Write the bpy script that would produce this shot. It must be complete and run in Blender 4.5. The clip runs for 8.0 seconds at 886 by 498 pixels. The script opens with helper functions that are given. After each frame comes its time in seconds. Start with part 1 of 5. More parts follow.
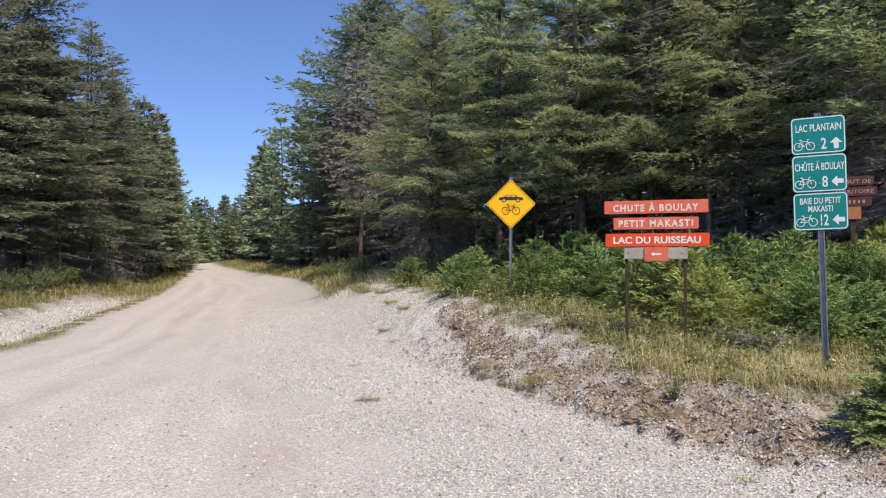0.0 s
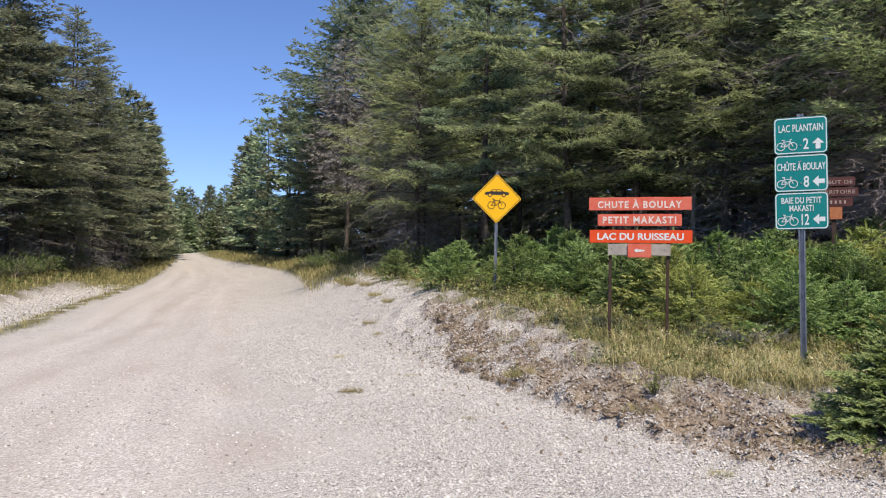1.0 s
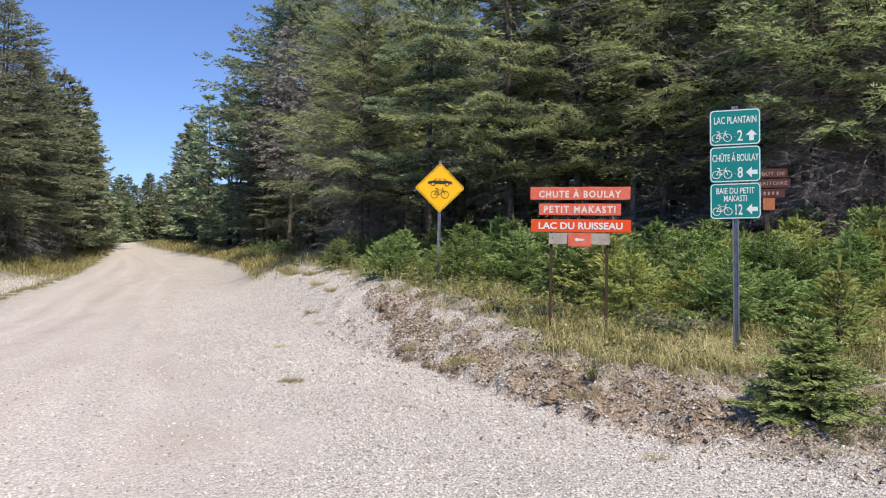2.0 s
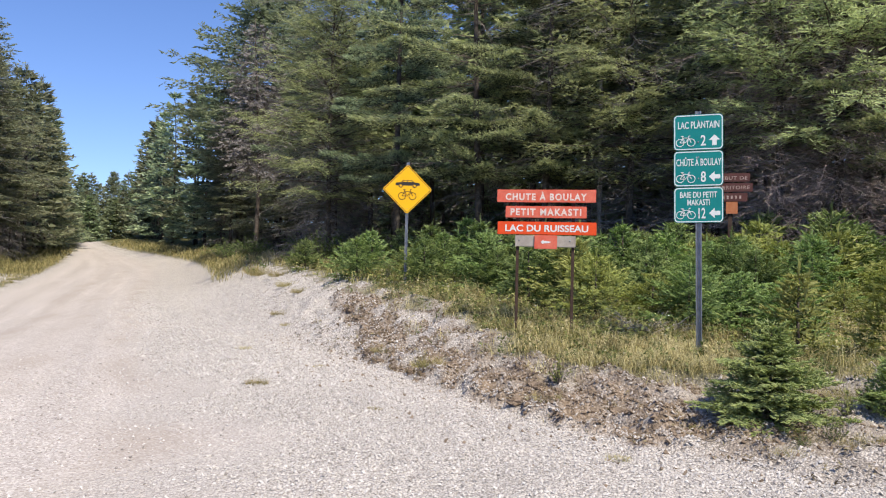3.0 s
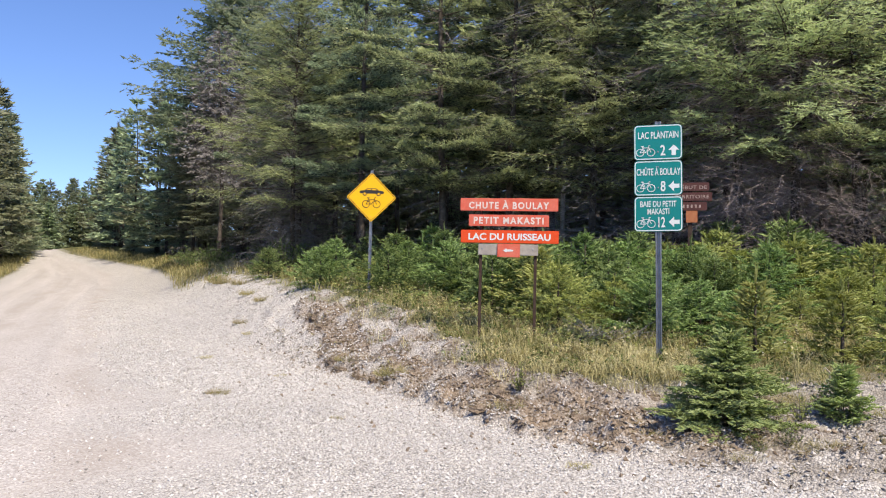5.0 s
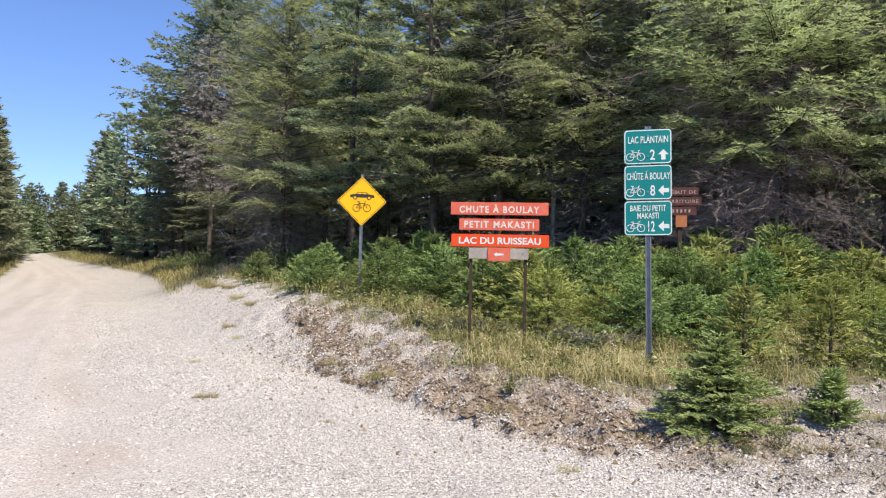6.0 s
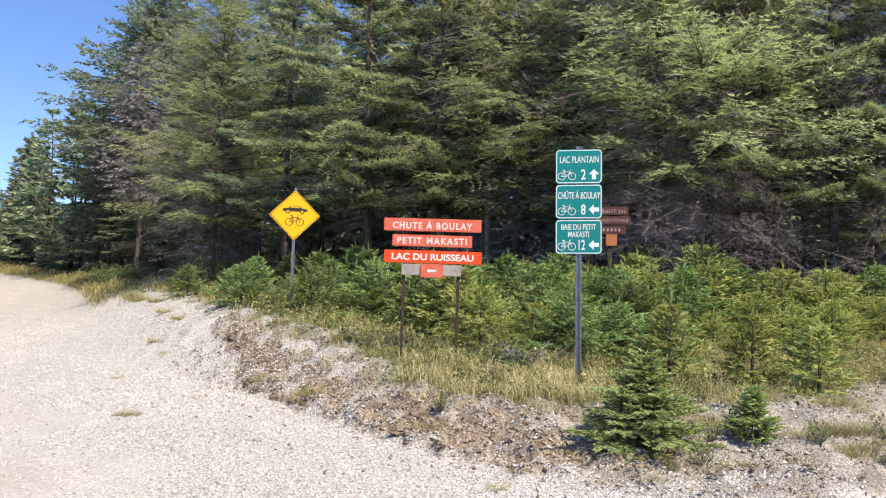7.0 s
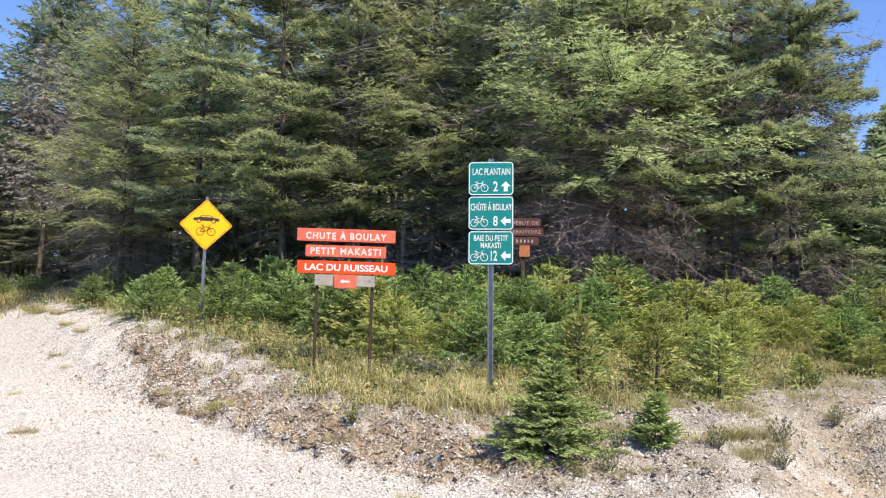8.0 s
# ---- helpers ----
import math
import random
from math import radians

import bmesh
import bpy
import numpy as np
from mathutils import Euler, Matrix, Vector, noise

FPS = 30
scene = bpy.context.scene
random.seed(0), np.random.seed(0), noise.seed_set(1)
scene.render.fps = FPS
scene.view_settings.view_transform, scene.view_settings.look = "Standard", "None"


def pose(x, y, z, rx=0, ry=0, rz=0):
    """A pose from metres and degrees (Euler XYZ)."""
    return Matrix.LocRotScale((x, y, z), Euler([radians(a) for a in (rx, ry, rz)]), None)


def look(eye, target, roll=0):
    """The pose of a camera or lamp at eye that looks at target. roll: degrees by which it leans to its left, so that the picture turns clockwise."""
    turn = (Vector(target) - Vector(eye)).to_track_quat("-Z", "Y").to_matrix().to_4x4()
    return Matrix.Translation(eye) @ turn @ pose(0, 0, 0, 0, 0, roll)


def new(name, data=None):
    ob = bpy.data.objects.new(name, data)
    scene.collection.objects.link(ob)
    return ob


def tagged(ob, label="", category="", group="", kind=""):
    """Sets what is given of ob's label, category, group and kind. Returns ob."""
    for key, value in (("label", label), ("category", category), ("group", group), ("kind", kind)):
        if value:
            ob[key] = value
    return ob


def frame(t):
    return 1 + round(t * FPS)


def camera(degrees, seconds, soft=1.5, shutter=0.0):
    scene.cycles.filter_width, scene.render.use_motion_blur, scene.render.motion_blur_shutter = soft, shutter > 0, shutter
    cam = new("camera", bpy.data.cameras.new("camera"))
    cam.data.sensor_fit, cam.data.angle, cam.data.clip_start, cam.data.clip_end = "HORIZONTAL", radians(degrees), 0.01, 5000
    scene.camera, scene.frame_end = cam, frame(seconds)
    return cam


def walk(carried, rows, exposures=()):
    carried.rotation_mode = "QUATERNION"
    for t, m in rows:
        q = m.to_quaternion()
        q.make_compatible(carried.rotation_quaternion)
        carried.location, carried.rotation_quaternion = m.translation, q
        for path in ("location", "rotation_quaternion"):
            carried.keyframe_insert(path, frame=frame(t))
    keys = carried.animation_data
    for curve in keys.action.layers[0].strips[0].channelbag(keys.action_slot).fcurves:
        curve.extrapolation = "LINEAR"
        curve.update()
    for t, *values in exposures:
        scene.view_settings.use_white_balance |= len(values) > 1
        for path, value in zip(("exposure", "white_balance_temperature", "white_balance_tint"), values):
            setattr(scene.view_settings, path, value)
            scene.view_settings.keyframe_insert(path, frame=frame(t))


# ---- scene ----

cam = camera(56.5, 8.0, soft=1.1)
PATH = [
    (0, (-0.089, -0.069, 1.788), (-0.083, 1.93, 1.824), -0.7),
    (0.5, (-0.128, -0.095, 1.789), (-0.216, 1.902, 1.836), -0.4),
    (1, (-0.076, -0.119, 1.779), (-0.036, 1.881, 1.8), 0.2),
    (1.5, (-0.049, -0.104, 1.764), (0.102, 1.89, 1.764), 0.3),
    (2, (-0.033, -0.107, 1.757), (0.14, 1.885, 1.755), 0.3),
    (3.5, (0.005, -0.12, 1.772), (0.288, 1.86, 1.776), 0.7),
    (4, (0.019, -0.125, 1.769), (0.313, 1.853, 1.779), 0.7),
    (4.5, (0.016, -0.13, 1.766), (0.328, 1.846, 1.784), 0.7),
    (5, (0.023, -0.133, 1.775), (0.354, 1.839, 1.796), 0.6),
    (6.5, (0.029, -0.131, 1.759), (0.426, 1.829, 1.808), 1.0),
    (7, (0.071, -0.112, 1.779), (0.576, 1.822, 1.851), 1.3),
    (7.5, (0.103, -0.132, 1.786), (0.728, 1.766, 1.874), 1.5),
    (8, (0.127, -0.159, 1.78), (0.819, 1.714, 1.882), 1.2),
]
EXPOSURES = [(0.0, 0.25, 6700, 11), (2.0, 0.33, 6700, 11), (5.0, 0.48, 6750, 11), (6.5, 0.58, 6780, 10), (8.0, 0.82, 6850, 9)]
walk(cam, [(t, look(eye, target, roll)) for t, eye, target, roll in PATH], EXPOSURES)

# ---- light ----
SUN_AZIMUTH, SUN_HEIGHT = 158.0, 52.0  # degrees clockwise from +y; degrees above the horizon
world = bpy.data.worlds.new("world")
scene.world = world
world.use_nodes = True
sky = world.node_tree.nodes.new("ShaderNodeTexSky")
sky.sky_type, sky.sun_disc = "NISHITA", False
sky.sun_elevation, sky.sun_rotation = radians(SUN_HEIGHT), radians(SUN_AZIMUTH)
sky.air_density, sky.dust_density, sky.ozone_density = 1.0, 0.0, 1.5
sky.altitude = 1200
deep = world.node_tree.nodes.new("ShaderNodeHueSaturation")
deep.inputs["Value"].default_value = 1.06
deep.inputs["Hue"].default_value, deep.inputs["Saturation"].default_value = 0.513, 1.20
aim = world.node_tree.nodes.new("ShaderNodeTexCoord")
raised = world.node_tree.nodes.new("ShaderNodeVectorMath")  # thins the white haze band at the horizon
raised.inputs[1].default_value = (0, 0, 0.09)
world.node_tree.links.new(aim.outputs["Generated"], raised.inputs[0])
world.node_tree.links.new(raised.outputs[0], sky.inputs["Vector"])
world.node_tree.links.new(sky.outputs[0], deep.inputs["Color"])
world.node_tree.links.new(deep.outputs[0], world.node_tree.nodes["Background"].inputs[0])
world.node_tree.nodes["Background"].inputs[1].default_value = 0.15
lamp = bpy.data.lights.new("sun", "SUN")
lamp.energy, lamp.angle, lamp.color = 4.9, radians(0.53), (1.0, 0.92, 0.80)
sun = new("sun", lamp)
sa, sh = radians(SUN_AZIMUTH), radians(SUN_HEIGHT)
TO_SUN = Vector((math.sin(sa) * math.cos(sh), math.cos(sa) * math.cos(sh), math.sin(sh)))
sun.matrix_world = look(TO_SUN * 50, (0, 0, 0))


# ---- materials ----
class Nodes:
    """A short hand for node materials."""

    def __init__(self, name, rough=0.8, metal=0.0, specular=0.3):
        self.m = bpy.data.materials.new(name)
        self.m.use_nodes = True
        self.t = self.m.node_tree
        self.b = self.t.nodes["Principled BSDF"]
        self.set(self.b, Roughness=rough, Metallic=metal)
        self.b.inputs["Specular IOR Level"].default_value = specular

    def set(self, node, **values):
        for key, value in values.items():
            self.put(node.inputs[key.replace("_", " ")], value)
        return node

    def put(self, socket, value):
        if isinstance(value, bpy.types.NodeSocket):
            self.t.links.new(value, socket)
        else:
            if isinstance(value, tuple) and len(value) == 3 and socket.type == "RGBA":
                value = (*value, 1)
            socket.default_value = value

    def node(self, kind, **values):
        return self.set(self.t.nodes.new("ShaderNode" + kind), **values)

    def coords(self, kind="Object"):
        return self.t.nodes.new("ShaderNodeTexCoord").outputs[kind]

    def noise(self, scale, detail=4.0, vector=None, rough=0.55):
        n = self.node("TexNoise", Scale=scale, Detail=detail, Roughness=rough)
        self.put(n.inputs["Vector"], vector or self.coords())
        return n.outputs["Fac"]

    def voronoi(self, scale, vector=None, feature="F1"):
        n = self.t.nodes.new("ShaderNodeTexVoronoi")
        n.feature = feature
        n.inputs["Scale"].default_value = scale
        self.put(n.inputs["Vector"], vector or self.coords())
        return n

    def ramp(self, fac, *stops):
        n = self.t.nodes.new("ShaderNodeValToRGB")
        while len(n.color_ramp.elements) < len(stops):
            n.color_ramp.elements.new(0.5)
        for e, (p, c) in zip(n.color_ramp.elements, stops):
            e.position = p
            e.color = (*c, 1) if isinstance(c, tuple) else (c, c, c, 1)
        self.put(n.inputs[0], fac)
        return n.outputs[0]

    def mix(self, fac, a, b, how="MIX"):
        n = self.t.nodes.new("ShaderNodeMix")
        n.data_type, n.blend_type = "RGBA", how
        self.put(n.inputs[0], fac), self.put(n.inputs[6], a), self.put(n.inputs[7], b)
        return n.outputs[2]

    def calc(self, how, a, b):
        n = self.t.nodes.new("ShaderNodeMath")
        n.operation = how
        self.put(n.inputs[0], a), self.put(n.inputs[1], b)
        return n.outputs[0]

    def attr(self, name, out="Fac"):
        n = self.t.nodes.new("ShaderNodeAttribute")
        n.attribute_name = name
        return n.outputs[out]

    def bump(self, height, strength=0.5, distance=0.01):
        n = self.node("Bump", Strength=strength, Distance=distance, Height=height)
        self.put(self.b.inputs["Normal"], n.outputs[0])

    def colour(self, c):
        self.put(self.b.inputs["Base Color"], c)
        return self

    def island(self):
        return self.t.nodes.new("ShaderNodeNewGeometry").outputs["Random Per Island"]

    def chance(self):
        return self.t.nodes.new("ShaderNodeObjectInfo").outputs["Random"]


def painted(name, colour, faded, rough=0.5, wear=0.25, scale=9.0, metal=0.0, bump=0.15):
    n = Nodes(name, rough, metal)
    a = n.ramp(n.noise(scale, 6), (0.38, 0.0), (0.72, 1.0))
    fine = n.ramp(n.noise(scale * 14, 3), (0.3, 0.8), (0.7, 1.0))
    n.colour(n.mix(1.0, n.mix(n.calc("MULTIPLY", a, wear * 2), colour, faded), fine, "MULTIPLY"))
    n.bump(n.noise(scale * 10, 4), bump, 0.002)
    return n.m


def make_gravel(name, road):
    """Crushed pale limestone, packed and tan on the driven lane; soil and turf where the masks say so."""
    n = Nodes(name, 0.92, specular=0.15)
    v1, v2, v3 = n.voronoi(34), n.voronoi(75), n.voronoi(17)
    edge = n.voronoi(34, feature="DISTANCE_TO_EDGE")
    cell = n.ramp(v1.outputs["Color"], (0.05, (0.29, 0.262, 0.230)), (0.35, (0.575, 0.535, 0.480)), (0.95, (0.755, 0.715, 0.652)))
    small = n.ramp(v2.outputs["Color"], (0.05, (0.39, 0.353, 0.31)), (0.9, (0.73, 0.688, 0.626)))
    grit = n.mix(n.ramp(n.noise(7, 5), (0.4, 0.2), (0.62, 0.85)), cell, small)
    gap = n.ramp(edge.outputs["Distance"], (0.0, 0.22), (0.14, 1.0))
    grit = n.mix(0.85, grit, gap, "MULTIPLY")
    grit = n.mix(1.0, grit, n.ramp(n.noise(0.6, 5), (0.3, 0.93), (0.7, 1.05)), "MULTIPLY")
    packed = n.ramp(n.noise(38, 6), (0.3, (0.385, 0.345, 0.31)), (0.7, (0.50, 0.46, 0.415)))
    chips = n.voronoi(52)
    packed = n.mix(n.ramp(chips.outputs["Color"], (0.62, 0.0), (0.72, 0.75)), packed, (0.66, 0.62, 0.57))
    packed = n.mix(n.ramp(chips.outputs["Color"], (0.20, 0.6), (0.28, 0.0)), packed, (0.26, 0.225, 0.19))
    place = n.node("SeparateXYZ", Vector=n.coords())
    along = n.node("CombineXYZ", X=n.calc("MULTIPLY", n.attr("lane"), 13.0), Y=n.calc("MULTIPLY", place.outputs[1], 0.07))
    packed = n.mix(1.0, packed, n.ramp(n.noise(1.0, 5, along.outputs[0]), (0.3, 0.87), (0.7, 1.07)), "MULTIPLY")
    c = n.mix(n.attr("packed"), grit, packed)
    ruts = n.ramp(n.noise(22, 5), (0.35, (0.30, 0.255, 0.21)), (0.7, (0.40, 0.35, 0.30)))
    c = n.mix(n.attr("ruts"), c, ruts)
    soil = n.ramp(n.noise(26, 7), (0.3, (0.10, 0.075, 0.05)), (0.52, (0.26, 0.20, 0.14)), (0.72, (0.43, 0.36, 0.29)))
    sand = n.ramp(n.noise(18, 7), (0.3, (0.20, 0.14, 0.09)), (0.5, (0.36, 0.28, 0.20)), (0.7, (0.50, 0.42, 0.33)))
    turf = n.ramp(n.noise(9, 7), (0.32, (0.055, 0.05, 0.022)), (0.52, (0.12, 0.12, 0.04)), (0.72, (0.25, 0.21, 0.095)))
    if not road:
        dusty = n.mix(1.0, grit, n.ramp(n.noise(3.2, 6), (0.32, (0.48, 0.45, 0.41)), (0.55, (0.68, 0.655, 0.625)), (0.75, (0.86, 0.84, 0.81))), "MULTIPLY")
        c = n.mix(n.attr("dust"), c, dusty)
        c = n.mix(n.attr("soil"), c, n.mix(n.ramp(n.noise(5, 6), (0.52, 0.0), (0.68, 0.8)), soil, grit))
        c = n.mix(n.attr("sand"), c, n.mix(n.ramp(n.noise(6, 5), (0.54, 0.0), (0.72, 0.6)), sand, grit))
        c = n.mix(n.attr("turf"), c, turf)
        c = n.mix(n.attr("litter"), c, n.ramp(n.noise(5, 7), (0.3, (0.045, 0.036, 0.026)), (0.7, (0.125, 0.100, 0.072))))
    n.colour(c)
    relief = n.calc("ADD", n.calc("MULTIPLY", v1.outputs["Distance"], -1.0), n.calc("MULTIPLY", v2.outputs["Distance"], -0.5))
    relief = n.calc("ADD", relief, n.calc("MULTIPLY", v3.outputs["Distance"], -0.9))
    n.bump(n.calc("MULTIPLY", relief, n.calc("SUBTRACT", 1.0, n.calc("MULTIPLY", n.attr("packed"), 0.75))), 0.80, 0.022)
    return n.m


def make_stone(name="limestone chips", dirt=0.0):
    n = Nodes(name, 0.9, specular=0.15)
    c = n.ramp(n.island(), (0.0, (0.24, 0.22, 0.195)), (0.25, (0.44, 0.415, 0.38)), (0.75, (0.57, 0.542, 0.50)), (1.0, (0.64, 0.612, 0.57)))
    n.colour(n.mix(0.5, c, n.ramp(n.noise(60, 4), (0.3, 0.75), (0.7, 1.1)), "MULTIPLY"))
    if dirt:
        n.colour(n.mix(n.ramp(n.noise(1.7, 5), (0.3, dirt * 0.5), (0.65, dirt)), c, (0.20, 0.145, 0.095)))
    n.bump(n.noise(120, 4), 0.4, 0.004)
    return n.m


def make_foliage(name, dark, mid, light, old=(0.20, 0.17, 0.085), translucent=0.36, brown=0.0):
    """Needles: crown shade painted in as darker inside, tips paler as new growth and as if lit, each spray and each
    tree a little different.
    """
    n = Nodes(name, 0.62, specular=0.22)
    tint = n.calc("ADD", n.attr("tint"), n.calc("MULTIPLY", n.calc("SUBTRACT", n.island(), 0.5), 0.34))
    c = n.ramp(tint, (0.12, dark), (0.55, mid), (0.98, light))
    patch = n.ramp(n.noise(1.3, 4), (0.42 - brown * 0.1, 0.0), (0.75, 0.16 + brown))
    c = n.mix(patch, c, old)
    hue = n.node("HueSaturation", Color=c)
    n.put(hue.inputs["Hue"], n.calc("ADD", 0.490, n.calc("MULTIPLY", n.chance(), 0.018)))
    n.put(hue.inputs["Value"], n.calc("ADD", 0.82, n.calc("MULTIPLY", n.chance(), 0.36)))
    n.colour(hue.outputs[0])
    lit = n.node("BsdfTranslucent", Color=hue.outputs[0])
    both = n.node("MixShader")
    both.inputs[0].default_value = translucent
    out = n.t.nodes["Material Output"]
    n.t.links.new(n.b.outputs[0], both.inputs[1])
    n.t.links.new(lit.outputs[0], both.inputs[2])
    n.t.links.new(both.outputs[0], out.inputs[0])
    return n.m


def make_bark(name, dark, light, scale=9.0):
    n = Nodes(name, 0.9, specular=0.1)
    n.colour(n.mix(0.5, n.ramp(n.noise(scale, 7), (0.32, dark), (0.7, light)), n.ramp(n.island(), (0.0, 0.7), (1.0, 1.25)), "MULTIPLY"))
    n.bump(n.noise(scale * 4, 5), 0.7, 0.02)
    return n.m


GRAVEL_ROAD = make_gravel("packed limestone gravel", True)
GRAVEL_GROUND = make_gravel("gravel, soil and turf", False)
STONE = make_stone()
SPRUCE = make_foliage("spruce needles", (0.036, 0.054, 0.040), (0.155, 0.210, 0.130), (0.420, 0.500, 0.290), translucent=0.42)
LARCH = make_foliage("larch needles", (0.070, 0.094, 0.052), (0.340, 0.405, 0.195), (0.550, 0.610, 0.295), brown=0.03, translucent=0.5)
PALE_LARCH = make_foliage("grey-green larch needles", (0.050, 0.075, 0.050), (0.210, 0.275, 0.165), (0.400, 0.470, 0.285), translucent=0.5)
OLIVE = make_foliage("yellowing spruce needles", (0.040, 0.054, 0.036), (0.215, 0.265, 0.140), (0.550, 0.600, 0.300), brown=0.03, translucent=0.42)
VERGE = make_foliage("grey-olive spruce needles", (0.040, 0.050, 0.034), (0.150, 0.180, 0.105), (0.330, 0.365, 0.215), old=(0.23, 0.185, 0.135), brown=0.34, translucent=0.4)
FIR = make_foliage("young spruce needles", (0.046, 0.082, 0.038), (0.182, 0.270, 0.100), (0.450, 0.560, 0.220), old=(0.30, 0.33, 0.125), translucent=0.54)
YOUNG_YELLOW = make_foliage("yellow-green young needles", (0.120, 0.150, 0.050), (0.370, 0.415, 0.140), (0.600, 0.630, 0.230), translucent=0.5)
DIRTY_STONE = make_stone("dusty brown stones", 0.42)
SHRUB = make_foliage("shrub leaves", (0.055, 0.085, 0.028), (0.130, 0.185, 0.055), (0.240, 0.290, 0.100), translucent=0.3)
GRASS = make_foliage("meadow grass", (0.085, 0.100, 0.032), (0.300, 0.275, 0.100), (0.560, 0.485, 0.250), old=(0.50, 0.40, 0.21), translucent=0.3, brown=0.45)
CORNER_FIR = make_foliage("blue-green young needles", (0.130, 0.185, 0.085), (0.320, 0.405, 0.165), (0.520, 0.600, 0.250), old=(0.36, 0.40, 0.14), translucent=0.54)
WITHERED = make_foliage("withered weeds", (0.10, 0.075, 0.045), (0.25, 0.19, 0.11), (0.36, 0.33, 0.16), old=(0.2, 0.22, 0.08), translucent=0.2)
STRAW = make_foliage("dry straw", (0.30, 0.26, 0.13), (0.46, 0.40, 0.21), (0.62, 0.55, 0.32), old=(0.5, 0.4, 0.22), translucent=0.3)
BARK = make_bark("spruce bark", (0.045, 0.036, 0.030), (0.15, 0.125, 0.10))
DEADWOOD = make_bark("dead grey-brown twigs", (0.110, 0.095, 0.083), (0.285, 0.250, 0.222))
GREY_TWIGS = make_bark("grey-brown dead needles and twigs", (0.135, 0.124, 0.114), (0.315, 0.295, 0.274))
BROWN_TWIGS = make_bark("red-brown dead twigs", (0.19, 0.150, 0.136), (0.43, 0.355, 0.320))
CLOD = make_bark("brown earth clods", (0.11, 0.08, 0.055), (0.33, 0.26, 0.19), 14)
BLEACHED = make_bark("bleached wood", (0.28, 0.25, 0.21), (0.52, 0.48, 0.42))
PETALS = painted("white petals", (0.75, 0.74, 0.68), (0.6, 0.6, 0.5))
YELLOW = painted("yellow reflective sheeting", (0.86, 0.46, 0.004), (0.80, 0.44, 0.02), 0.42, 0.15)
GREEN = painted("green reflective sheeting", (0.001, 0.195, 0.185), (0.010, 0.23, 0.220), 0.42, 0.2)
BLACK = painted("black sheeting", (0.028, 0.024, 0.022), (0.05, 0.045, 0.04), 0.5, 0.2)
WHITE = painted("white reflective sheeting", (0.68, 0.72, 0.70), (0.55, 0.60, 0.58), 0.45, 0.25, 20)
CREAM = painted("worn white lettering", (0.72, 0.66, 0.60), (0.58, 0.40, 0.33), 0.6, 0.35, 30)
DULL_CREAM = painted("worn dull lettering", (0.46, 0.36, 0.31), (0.22, 0.13, 0.10), 0.7, 0.45, 30)
RED_OLD = painted("faded red-orange paint", (0.62, 0.105, 0.06), (0.66, 0.19, 0.125), 0.62, 0.45, 7)
RED_NEW = painted("fresh red-orange paint", (0.72, 0.075, 0.012), (0.62, 0.07, 0.02), 0.5, 0.2, 7)
MAROON = painted("dark maroon paint", (0.085, 0.030, 0.024), (0.13, 0.05, 0.04), 0.6, 0.3, 8)
RUST_TAG = painted("orange-brown board", (0.42, 0.135, 0.05), (0.50, 0.22, 0.10), 0.6, 0.4, 12)
GREY_WOOD = painted("weathered grey plank", (0.42, 0.38, 0.33), (0.26, 0.23, 0.20), 0.85, 0.5, 5, bump=0.6)
BROWN_POST = painted("brown-stained timber", (0.045, 0.026, 0.018), (0.085, 0.055, 0.04), 0.8, 0.4, 8, bump=0.5)
GALVANISED = painted("galvanised steel", (0.30, 0.32, 0.34), (0.19, 0.20, 0.22), 0.42, 0.5, 10, metal=0.75)


